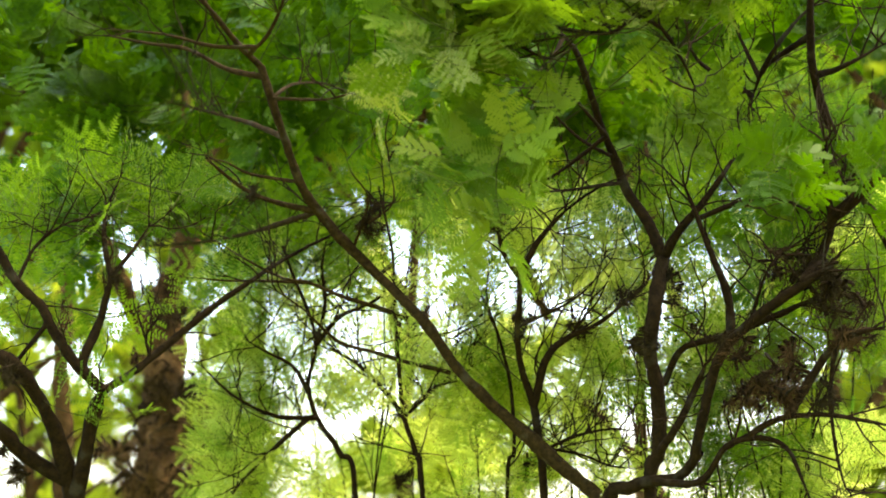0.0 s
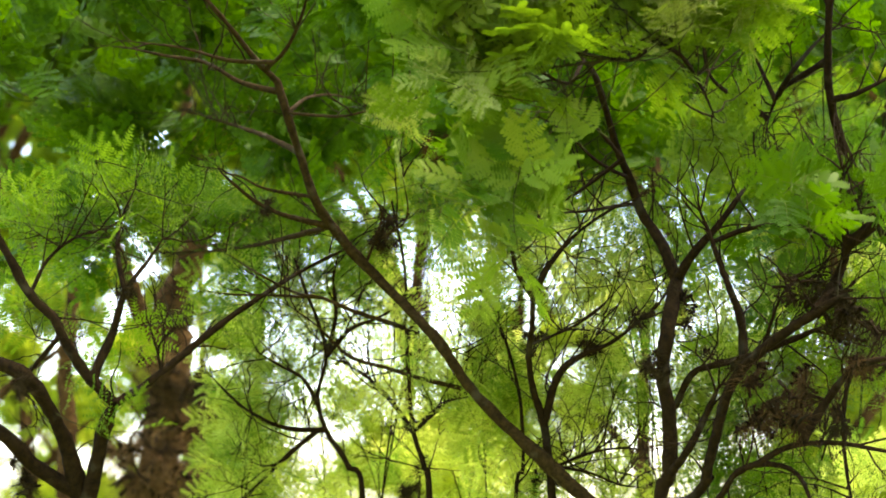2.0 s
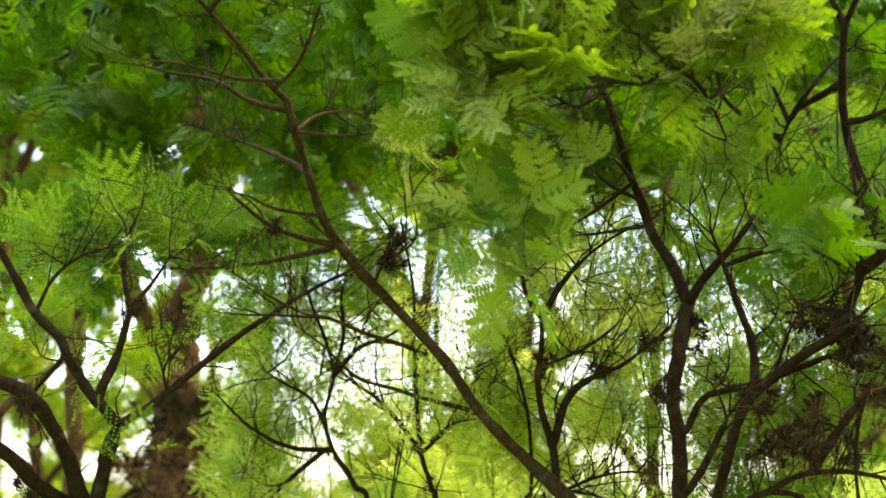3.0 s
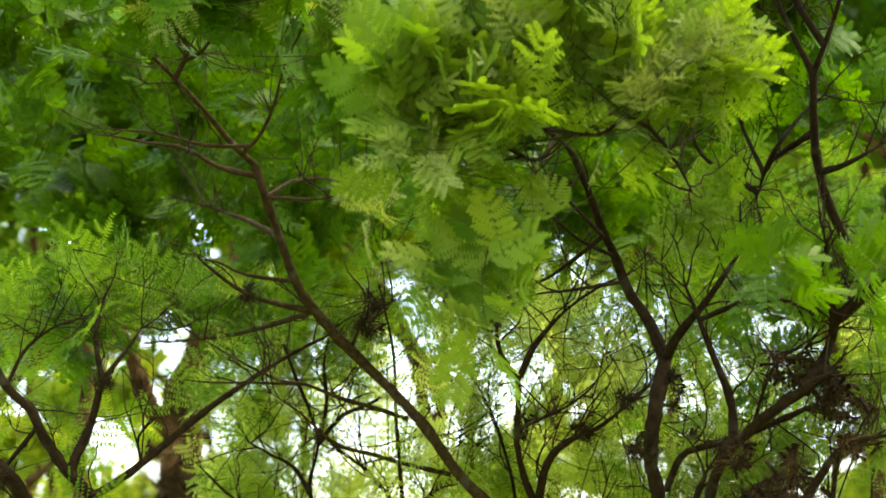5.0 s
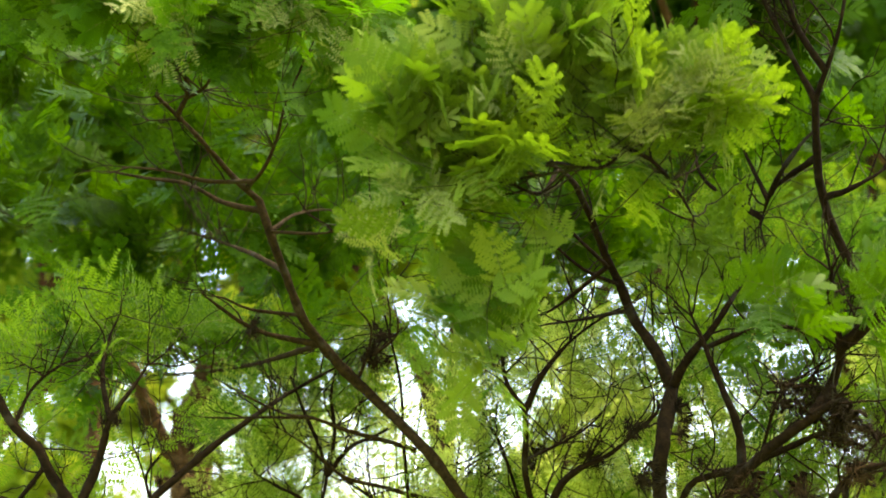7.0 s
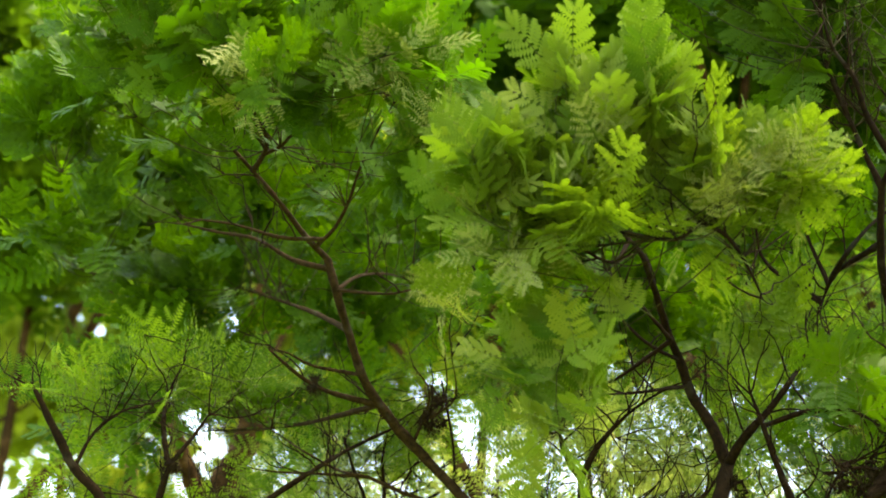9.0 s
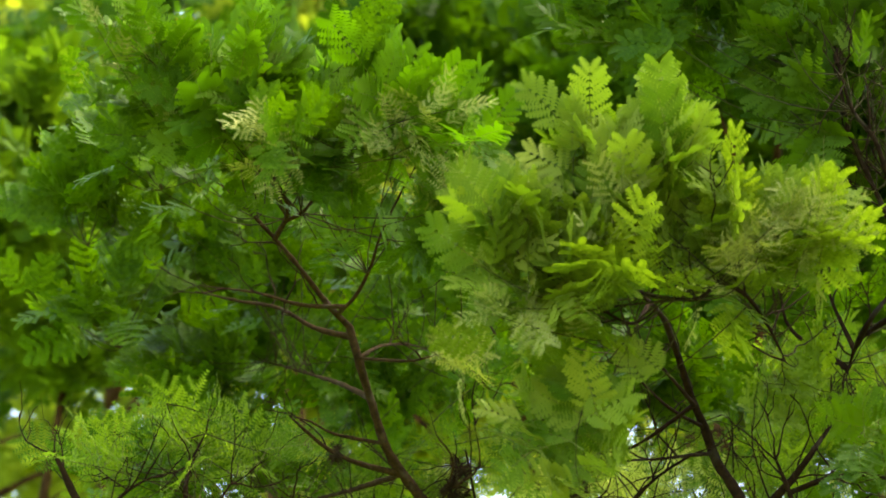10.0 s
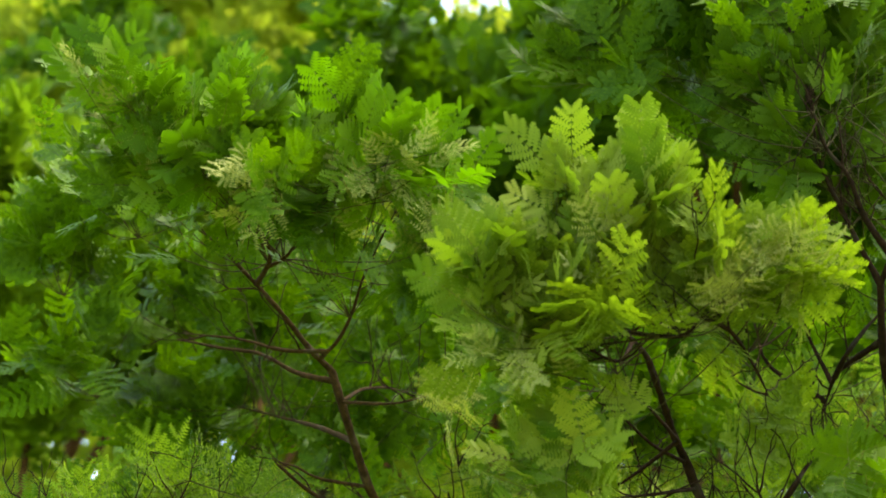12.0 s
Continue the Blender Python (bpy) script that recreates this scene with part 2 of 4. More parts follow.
def fern(seed):
    """One airy twice-feathered leaf along +x: thin ribs with separate narrow leaflets that let the sky through."""
    rng = np.random.default_rng(seed)
    pairs, n, size, droop = 6, 7, 0.155, rng.uniform(0.10, 0.45)
    t_leaf, t_stalk = Tangle(), Tangle()

    def spine(s):
        return np.array([size * s, 0.006 * math.sin(3 * s + seed), 0.015 * s - droop * size * s * s])

    t_stalk.add(*tube([spine(s) for s in np.linspace(-0.12, 1.0, 5)], 0.0011, 0.0005, 3))
    for k in range(pairs):
        s = 0.10 + 0.90 * (k + 0.3) / pairs
        root = spine(s)
        for side in (-1, 1):
            long = 0.066 * (0.60 + 0.50 * math.sin(math.pi * min(1, 0.25 + 0.65 * s))) * rng.uniform(0.85, 1.1)
            lean = radians(66 - 34 * s**2 + rng.uniform(-8, 8))
            way = np.array([math.cos(lean), side * math.sin(lean), rng.uniform(-0.2, 0.25)])
            way /= np.linalg.norm(way)
            across = np.cross((0, 0, 1), way)
            across /= np.linalg.norm(across)
            u = (np.arange(n) + 0.8) / n
            sag = rng.uniform(0.05, 0.30) * long
            mid = root + way * (long * u)[:, None] - np.array([0, 0, 1]) * (sag * u**2)[:, None]
            reach = 0.0112 * (0.55 + 0.55 * np.sin(np.pi * (0.18 + 0.74 * u))) * rng.uniform(0.85, 1.12, n)
            for edge in (-1, 1):
                tip = mid + across * (edge * reach)[:, None] + way * (reach * 0.5)[:, None] + np.array([0, 0, 1]) * (reach * rng.uniform(-0.2, 0.3, n))[:, None]
                tris = np.stack([mid - way * 0.0032, tip, mid + way * 0.0032], 1).reshape(-1, 3)
                t_leaf.add(tris, np.arange(3 * n).reshape(-1, 3))
    return (np.concatenate(t_leaf.verts), np.concatenate(t_leaf.faces)), (np.concatenate(t_stalk.verts), np.concatenate(t_stalk.faces))


FRONDS = {d: [frond(d, 11 * d + k) for k in range(8)] for d in (0, 1, 2)}
FERNS = [fern(300 + k) for k in range(8)]


def frond_mesh(k, material, shapes):
    """A shared mesh of one detailed leaf with its stalks."""
    (lv, lf), (sv, sf) = shapes[k]
    me = bpy.data.meshes.new("leaf")
    me.from_pydata([tuple(v) for v in lv] + [tuple(v) for v in sv], [], [tuple(f) for f in lf] + [tuple(f + len(lv)) for f in sf])
    me.materials.append(material)
    me.materials.append(STALK)
    me.polygons.foreach_set("material_index", [0] * len(lf) + [1] * len(sf))
    return me


NEAR_MESHES = {m.name: [frond_mesh(k, m, FERNS if m in (LEAF_BACKLIT, LEAF_AIRY, LEAF_TIP) else FRONDS[2]) for k in range(8)] for m in (LEAF_TIP, LEAF_NEAR, LEAF_PALE, LEAF_DEEP_SHADE, LEAF_BACKLIT, LEAF_AIRY)}


def turn_of(way, face):
    """The turn that lays a leaf along way with its face towards face."""
    x = way / (np.linalg.norm(way) + 1e-9)
    y = np.cross(face, x)
    y /= np.linalg.norm(y) + 1e-9
    return np.stack([x, y, np.cross(x, y)], 1)


class Tree:
    """One tree: an Empty at its foot with trunk, limbs, twigs and leaves under it."""

    def __init__(self, name, foot, label, seed, bark, category="tree", group="", leaf=LEAF_NEAR):
        self.root = tagged(new(name), label, category, group)
        self.root.location = foot
        self.foot, self.rng, self.bark = np.array(foot, float), np.random.default_rng(seed), bark
        self.bare, self.shoots, self.green, self.left = Tangle(), Tangle(), {0: Tangle(), 1: Tangle(), 2: Tangle()}, 300
        self.lines, self.meshes = [], NEAR_MESHES[leaf.name]
        self.airy, self.fine = leaf in (LEAF_BACKLIT, LEAF_AIRY), Tangle()

    def limb(self, points, r0, r1, name="limb", sides=10, knots=0.12, power=1.0, label="", step=0.022):
        points = [np.array(p, float) for p in points]
        if name == "limb" and r1 < 0.0075:
            r1 *= 0.6
        if name == "limb" and self.lines:
            near = np.concatenate([line for line, _, _ in self.lines])
            far = np.linalg.norm(near - points[0], axis=1)
            if far.min() < 0.16:
                points[0] = near[far.argmin()]
        line = glide(points, step)
        v, f = tube(line, r0, r1, sides, knots, self.rng, power, name == "limb")
        ob = part(name, v - self.foot, f, self.bark, self.root, label)
        self.lines.append((line, r0, r1))
        if name == "limb":
            ahead = line[-1] - line[-4]
            for _ in range(2):
                self.twig(line[-2], ahead / np.linalg.norm(ahead) + self.rng.normal(0, 0.35, 3), self.rng.uniform(0.10, 0.24), min(r1 * 0.7, 0.0035), 1)
        return ob

    def bare_twigs(self, count, long=(0.12, 0.4), up=0.5, lines=None, forks=2):
        """Crooked leafless twigs out of the limbs."""
        rng = self.rng
        lines = self.lines if lines is None else lines
        for _ in range(count):
            line, r0, r1 = lines[rng.integers(len(lines))]
            k = rng.integers(int(len(line) * 0.15), len(line))
            ahead = line[min(k + 1, len(line) - 1)] - line[max(k - 1, 0)]
            self.twig(line[k], ahead / (np.linalg.norm(ahead) + 1e-9) * 0.5 + rng.normal(0, 0.6, 3) + (0, 0, up), rng.uniform(*long), 0.0028, forks)

    def twig(self, start, way, long, r, forks):
        rng = self.rng
        n = 7
        way = np.array(way) / np.linalg.norm(way)
        p, line = np.array(start, float), []
        for _ in range(n):
            line.append(p)
            way = way + rng.normal(0, 0.22, 3) + (0, 0, 0.05)
            way /= np.linalg.norm(way)
            p = p + way * long / n
        self.bare.add(*tube(np.array(line) - self.foot, r, r * 0.4, 4))
        if forks:
            for _ in range(rng.integers(1, 4)):
                k = rng.integers(2, n)
                self.twig(line[k], way + rng.normal(0, 0.6, 3), long * rng.uniform(0.35, 0.7), r * 0.6, forks - 1)

    def spray(self, middle, reach, twigs, start=None, detail=2, size=1.0, each=6, up=0.42, face_up=0.45, r=0.0019):
        """A tuft of leafy twigs that fill the space round middle, from start on."""
        rng = self.rng
        middle, reach = np.array(middle, float), np.array(reach, float)
        if start is None:
            start = middle - (0, 0, reach[2] * 0.9)
            near = np.concatenate([line[len(line) // 3 :: 4] for line, _, _ in self.lines])
            far = np.linalg.norm(near - start, axis=1)
            choice = near[far < far.min() + 0.24] if far.min() < (0.8 if detail == 2 else 0.42) else start[None]
        else:
            choice = np.array(start, float)[None]
        if detail == 2:
            reach, middle = reach * 0.8, middle - (0, 0, 0.035)
        for _ in range(twigs):
            d = rng.normal(0, 1, 3)
            d /= np.linalg.norm(d)
            end = middle + reach * d * rng.uniform(0.35, 1.0)
            start = choice[rng.integers(len(choice))]
            span = end - start
            bow = start + span * 0.5 + rng.normal(0, 0.16, 3) * np.linalg.norm(span) - (0, 0, 0.08 * np.linalg.norm(span))
            s = np.linspace(0, 1, 8)[:, None]
            line = start * (1 - s) ** 2 + bow * 2 * s * (1 - s) + end * s**2
            if detail:
                self.shoots.add(*tube(line - self.foot, r, r * 0.35, 4 if detail == 2 else 3))
            for k in range(each):
                u = 1 - (k / each) ** 1.2 * min(0.55, 0.3 / (np.linalg.norm(span) + 0.01))
                j = min(6, int(u * 7))
                at = line[j] + (line[j + 1] - line[j]) * (u * 7 - j)
                ahead = line[j + 1] - line[j]
                ahead /= np.linalg.norm(ahead) + 1e-9
                side = np.cross(ahead, rng.normal(0, 1, 3))
                side /= np.linalg.norm(side) + 1e-9
                way = ahead * (0.9 if k == 0 else 0.3) + side * (0.3 if k == 0 else 0.8) + np.array([0, 0, up]) + rng.normal(0, 0.25, 3)
                face = np.array([0, -0.45, face_up]) + rng.normal(0, 0.65, 3) - 0.1 * way
                self.leaf(at, way, face, size * rng.uniform(0.75, 1.2), detail)

    def tips(self, spots, size=0.6, each=6):
        """Tufts of pale olive young leaves at the rim of the crown."""
        usual, self.meshes, self.airy = self.meshes, NEAR_MESHES[LEAF_TIP.name], True
        for middle, reach, twigs in spots:
            self.spray(middle, reach, twigs, detail=2, size=size, each=each, up=0.35)
        self.meshes, self.airy = usual, False

    def fill(self, low, high, tufts, size=0.8, each=6, twigs=3, reach=(0.13, 0.12, 0.10)):
        """Leafy tufts strewn through a box."""
        for _ in range(tufts):
            self.spray(self.rng.uniform(low, high), reach, twigs, detail=2, size=size, each=each, up=0.1)

    def leaf(self, at, way, face, size, detail):
        rng = self.rng
        turn = turn_of(way, face)
        k = rng.integers(8)
        if detail == 2 and self.left > 0:
            self.left -= 1
            ob = new("leaf", self.meshes[k])
            ob.parent = self.root
            ob.matrix_local = Matrix.LocRotScale(Vector(at - self.foot), Matrix(turn.tolist()).to_quaternion(), Vector((size, size, size)))
            return
        if detail == 2 and self.airy:
            (v, f), _ = FERNS[k]
            self.fine.add(v @ turn.T * size + at - self.foot, f)
            return
        (v, f), _ = FRONDS[detail][k]
        self.green[detail].add(v @ turn.T * size + at - self.foot, f)

    def done(self, leaf_material):
        self.bare.link("twig_tangle", TWIG_BARK, self.root, "", "stuff")
        self.shoots.link("shoot_tangle", SHOOT, self.root, "", "stuff")
        self.fine.link("crown", leaf_material, self.root, "", "stuff", smooth=False)
        both = Tangle()
        for g in self.green.values():
            for v, f in zip(g.verts, g.faces):
                both.add(v, f - f.min())
        both.link("crown", leaf_material, self.root, "", "stuff", smooth=False)
        return self.root


def air_plant(at, r, seed, label="dark ball of thin curling air plant on a branch", dry=False, blade=None):
    """A shaggy clump of many thin curling blades out of several close hearts."""
    rng = np.random.default_rng(seed)
    root = tagged(new("air_plant"), label, "air plant", "air plants on the branches")
    root.location = at
    hearts = rng.normal(0, 0.38 * r, (4 + int(30 * r), 3)) * (1.1, 0.9, 0.8)
    t = Tangle()
    for _ in range(int(190 + 3000 * r)):
        d = rng.normal(0, 1, 3)
        d /= np.linalg.norm(d)
        side = np.cross(d, rng.normal(0, 1, 3))
        long = r * rng.uniform(0.25, 0.85)
        s = np.linspace(0, 1, 5)[:, None]
        line = hearts[rng.integers(len(hearts))] + d * s * long + side * s**2 * long * rng.uniform(0.3, 1.2) - np.array([0, 0, 1]) * s**2 * long * 0.35
        t.add(*tube(line, 0.0006 + r * 0.0045, 0.0002, 3))
    t.link("tuft", blade or (FIBRE if dry else MOSS), root, "", "stuff")
    core = Tangle()
    a = np.linspace(-1, 1, 6)[:, None]
    for heart in hearts:
        for _ in range(4):
            d = rng.normal(0, r * 0.14, 3)
            core.add(*tube(heart + d + a * rng.normal(0, r * 0.14, 3) + (a**2) * rng.normal(0, r * 0.08, 3), r * 0.07, r * 0.03, 5))
    core.link("heart", BARK_DARK, root, "", "stuff")
    return root


# ---- ground ----
def ground():
    ring = [(math.cos(a), math.sin(a)) for a in np.linspace(0, 2 * math.pi, 48, endpoint=False)]
    verts, faces = [(0, 0, 0)], []
    for radius in (3, 8, 20, 60, 200, 1500):
        for x, y in ring:
            h = 0.0 if radius < 3 else 0.12 * noise.noise((x * radius * 0.2, y * radius * 0.2, 0.3)) * (radius < 100)
            verts.append((x * radius, y * radius, h))
    faces += [(0, 1 + k, 1 + (k + 1) % 48) for k in range(48)]
    for r in range(5):
        a, b = 1 + r * 48, 49 + r * 48
        faces += [(a + k, b + k, b + (k + 1) % 48, a + (k + 1) % 48) for k in range(48)]
    ob = part("ground", verts, faces, GRASS, None)
    tagged(ob, "sunlit yellow-green meadow that reaches the horizon", "ground", kind="structure")


ground()

# ---- the slender tree whose stem leans across the thicket ----
tree = Tree("tree", (0.62, 4.95, 0.0), "slender leaning tree with smooth brown bark and feathery green crown", 21, BARK_BROWN, "tree", "trees of the thicket")
tree.limb([(0.62, 4.95, -0.05), (0.60, 4.95, 0.6), (0.52, 4.93, 1.1), (0.392, 4.946, 1.802)], 0.040, 0.022, "trunk")
tree.limb([(0.392, 4.946, 1.802), (0.240, 4.951, 1.936), (0.085, 4.924, 2.077), (-0.008, 4.895, 2.178), (-0.081, 4.875, 2.286), (-0.149, 4.863, 2.352)][:-1] + [(-0.213, 4.936, 2.430), (-0.310, 4.891, 2.524), (-0.374, 4.841, 2.595), (-0.420, 4.772, 2.664), (-0.456, 4.695, 2.773), (-0.484, 4.622, 2.864), (-0.509, 4.603, 2.945)], 0.021, 0.011, "stem")
tree.limb([(-0.509, 4.603, 2.945), (-0.569, 4.537, 2.997), (-0.647, 4.463, 3.085), (-0.722, 4.392, 3.156), (-0.775, 4.328, 3.204), (-0.834, 4.267, 3.236)], 0.0085, 0.004)
tree.limb([(-0.494, 4.503, 2.942), (-0.476, 4.464, 2.992), (-0.435, 4.412, 3.052), (-0.407, 4.340, 3.105), (-0.361, 4.306, 3.201), (-0.305, 4.229, 3.271)], 0.0065, 0.003)
tree.limb([(-0.641, 4.333, 3.094), (-0.635, 4.257, 3.156), (-0.674, 4.176, 3.226), (-0.694, 4.103, 3.274)], 0.008, 0.004)
tree.limb([(-0.633, 4.332, 3.098), (-0.589, 4.259, 3.156), (-0.531, 4.185, 3.219)], 0.006, 0.003)
tree.limb([(-0.390, 4.845, 2.576), (-0.483, 4.782, 2.610), (-0.551, 4.725, 2.627), (-0.609, 4.663, 2.662), (-0.657, 4.552, 2.693)], 0.010, 0.004)
tree.limb([(-0.435, 4.773, 2.657), (-0.542, 4.665, 2.665), (-0.600, 4.607, 2.684), (-0.650, 4.554, 2.685)], 0.006, 0.003)
tree.limb([(-0.137, 5.066, 2.324), (-0.223, 4.956, 2.343), (-0.311, 4.896, 2.364), (-0.397, 4.835, 2.393), (-0.466, 4.780, 2.399), (-0.563, 4.715, 2.443), (-0.642, 4.650, 2.487)], 0.008, 0.003)
tree.limb([(-0.014, 5.106, 2.170), (-0.121, 5.046, 2.190), (-0.227, 4.984, 2.217), (-0.315, 4.925, 2.236), (-0.369, 4.863, 2.276), (-0.408, 4.802, 2.312), (-0.497, 4.734, 2.369)], 0.008, 0.003)
tree.limb([(-0.389, 4.835, 2.396), (-0.527, 4.779, 2.391), (-0.624, 4.725, 2.385), (-0.704, 4.671, 2.387)], 0.005, 0.002)
tree.limb([(-0.505, 4.608, 2.923), (-0.610, 4.648, 2.955), (-0.716, 4.680, 3.019), (-0.832, 4.720, 3.050), (-0.966, 4.758, 3.089)], 0.009, 0.004)
tree.limb([(-0.226, 4.908, 2.552), (-0.235, 4.839, 2.626), (-0.279, 4.772, 2.691), (-0.296, 4.757, 2.751)], 0.005, 0.002)
tree.limb([(-0.210, 4.910, 2.544), (-0.166, 4.844, 2.617), (-0.174, 4.769, 2.719)], 0.005, 0.002)
tree.limb([(-0.440, 4.556, 2.863), (-0.343, 4.511, 2.826), (-0.265, 4.451, 2.824), (-0.173, 4.351, 2.817), (-0.099, 4.246, 2.822)], 0.005, 0.002)
tree.limb([(-0.456, 4.695, 2.773), (-0.598, 5.020, 2.901), (-0.761, 5.394, 3.032), (-0.940, 5.670, 3.143)], 0.010, 0.004)
tree.limb([(-0.374, 4.841, 2.595), (-0.555, 5.188, 2.617), (-0.771, 5.582, 2.656), (-1.046, 5.871, 2.693)], 0.010, 0.004)
tree.limb([(-0.484, 4.622, 2.864), (-0.449, 5.001, 3.009), (-0.374, 5.391, 3.110), (-0.295, 5.697, 3.132)], 0.006, 0.003)
tree.limb([(-0.481, 4.523, 2.947), (-0.634, 4.534, 2.984), (-0.763, 4.565, 3.027), (-0.925, 4.600, 3.057)], 0.007, 0.003)
tree.bare_twigs(40, (0.10, 0.28))
CROWN_A = [
    ((-0.973, 3.858, 3.466), (0.137, 0.105, 0.096), 7), ((-0.708, 3.890, 3.415), (0.123, 0.105, 0.096), 6), ((-0.807, 3.964, 3.346), (0.194, 0.122, 0.111), 7), ((-0.621, 4.024, 3.353), (0.140, 0.108, 0.098), 5),
    ((-0.279, 3.943, 3.326), (0.123, 0.090, 0.082), 6), ((-0.157, 3.968, 3.275), (0.109, 0.075, 0.068), 4), ((-0.438, 4.003, 3.432), (0.154, 0.092, 0.084), 6), ((-0.497, 4.064, 3.261), (0.154, 0.123, 0.112), 4),
    ((-0.214, 4.018, 3.134), (0.109, 0.090, 0.082), 4), ((-1.027, 4.019, 3.313), (0.154, 0.123, 0.112), 4), ((-0.582, 3.787, 3.191), (0.105, 0.058, 0.052), 3),
]
tree.tips((((-0.307, 3.90, 3.307), (0.06, 0.05, 0.05), 2), ((-0.20, 3.90, 3.30), (0.06, 0.05, 0.05), 2), ((-0.224, 3.90, 3.108), (0.07, 0.05, 0.05), 2), ((-0.62, 3.78, 3.22), (0.08, 0.05, 0.05), 3), ((-1.05, 3.80, 3.50), (0.07, 0.05, 0.06), 2), ((-0.133, 4.0, 2.676), (0.08, 0.05, 0.04), 2)))
for middle, reach, twigs in CROWN_A:
    tree.spray(middle, reach, twigs, detail=2, size=0.98, each=6)
for middle, reach, twigs in (
    ((-1.165, 5.051, 3.680), (0.385, 0.212, 0.192), 12), ((-1.420, 5.194, 3.551), (0.267, 0.215, 0.196), 10), ((-0.540, 5.323, 3.604), (0.399, 0.239, 0.218), 8), ((-1.085, 5.410, 3.587), (0.406, 0.243, 0.221), 10),
    ((-1.365, 5.493, 3.328), (0.369, 0.243, 0.221), 9), ((-0.792, 5.681, 3.182), (0.450, 0.248, 0.225), 10), ((-0.296, 5.518, 3.398), (0.295, 0.223, 0.203), 8), ((-0.835, 5.953, 2.818), (0.496, 0.147, 0.134), 8),
    ((-1.338, 5.752, 2.718), (0.240, 0.183, 0.166), 7), ((-0.419, 5.744, 3.060), (0.375, 0.206, 0.188), 8), ((-1.263, 5.711, 3.041), (0.375, 0.206, 0.188), 8), ((-1.056, 5.795, 3.023), (0.469, 0.165, 0.150), 10),
    ((0.442, 5.328, 3.070), (0.206, 0.151, 0.137), 6), ((0.334, 5.362, 2.905), (0.172, 0.132, 0.120), 4), ((0.590, 5.564, 2.963), (0.160, 0.157, 0.142), 3), ((0.263, 4.996, 3.149), (0.281, 0.146, 0.132), 7), ((0.128, 5.070, 2.932), (0.298, 0.164, 0.149), 4), ((0.659, 5.026, 3.118), (0.248, 0.146, 0.132), 5),
):
    tree.spray(middle, reach, twigs, detail=1, size=1.2, each=6)
tree.done(LEAF_SHADE)

# ---- the forked tree hung with air plants, whose crown leans towards the open side ----
tree = Tree("tree", (0.50, 4.62, 0.0), "forked tree with dark upright trunk, mossy limbs and bright feathery crown", 22, BARK_DARK, "tree", "trees of the thicket", LEAF_PALE)
tree.limb([(0.50, 4.62, -0.05), (0.53, 4.6, 0.6), (0.52, 4.57, 1.1), (0.497, 4.593, 1.786), (0.518, 4.573, 1.900), (0.521, 4.547, 2.042), (0.500, 4.526, 2.156), (0.511, 4.508, 2.256), (0.553, 4.611, 2.407)], 0.025, 0.0165, "trunk")
tree.limb([(0.552, 4.610, 2.414), (0.522, 4.638, 2.508), (0.469, 4.666, 2.604), (0.435, 4.645, 2.691), (0.397, 4.578, 2.753), (0.359, 4.457, 2.828), (0.312, 4.241, 2.865), (0.246, 3.986, 2.848)], 0.0155, 0.007)
tree.limb([(0.552, 4.611, 2.407), (0.593, 4.546, 2.475), (0.644, 4.535, 2.530), (0.704, 4.519, 2.613), (0.770, 4.551, 2.706)], 0.014, 0.007)
tree.limb([(0.708, 4.517, 2.169), (0.703, 4.510, 2.292), (0.667, 4.516, 2.396), (0.630, 4.519, 2.510), (0.596, 4.518, 2.601)], 0.013, 0.007)
tree.limb([(0.315, 3.917, 2.754), (0.359, 3.803, 2.779), (0.404, 3.856, 2.842), (0.397, 3.811, 2.907)], 0.006, 0.004)
tree.limb([(0.411, 3.857, 2.842), (0.466, 3.804, 2.791), (0.534, 3.975, 2.769), (0.586, 4.101, 2.723)], 0.006, 0.004)
tree.limb([(0.326, 4.085, 2.735), (0.219, 3.912, 2.754), (0.102, 3.789, 2.784), (0.015, 3.834, 2.853), (-0.048, 3.799, 2.883)], 0.006, 0.003)
tree.limb([(0.388, 4.325, 2.672), (0.279, 4.087, 2.723), (0.203, 3.868, 2.728)], 0.005, 0.003)
tree.limb([(0.424, 4.461, 2.596), (0.247, 4.355, 2.574), (0.145, 4.259, 2.532)], 0.006, 0.003)
tree.limb([(0.452, 4.613, 2.609), (0.317, 4.512, 2.577), (0.215, 4.413, 2.546), (0.131, 4.320, 2.488)], 0.006, 0.003)
tree.limb([(0.424, 4.599, 2.667), (0.334, 4.484, 2.703), (0.248, 4.368, 2.750), (0.166, 4.258, 2.768)], 0.006, 0.003)
tree.limb([(0.499, 4.578, 1.872), (0.563, 4.511, 1.964), (0.607, 4.495, 2.050), (0.630, 4.433, 2.115)], 0.012, 0.008)
tree.bare_twigs(45, (0.10, 0.3))
tree.tips((((0.538, 3.70, 2.945), (0.09, 0.05, 0.05), 4), ((0.474, 3.70, 2.90), (0.08, 0.05, 0.05), 3), ((0.632, 3.72, 2.985), (0.08, 0.05, 0.05), 4), ((0.22, 3.66, 3.03), (0.08, 0.05, 0.05), 2), ((-0.048, 3.68, 2.72), (0.08, 0.05, 0.04), 2)))
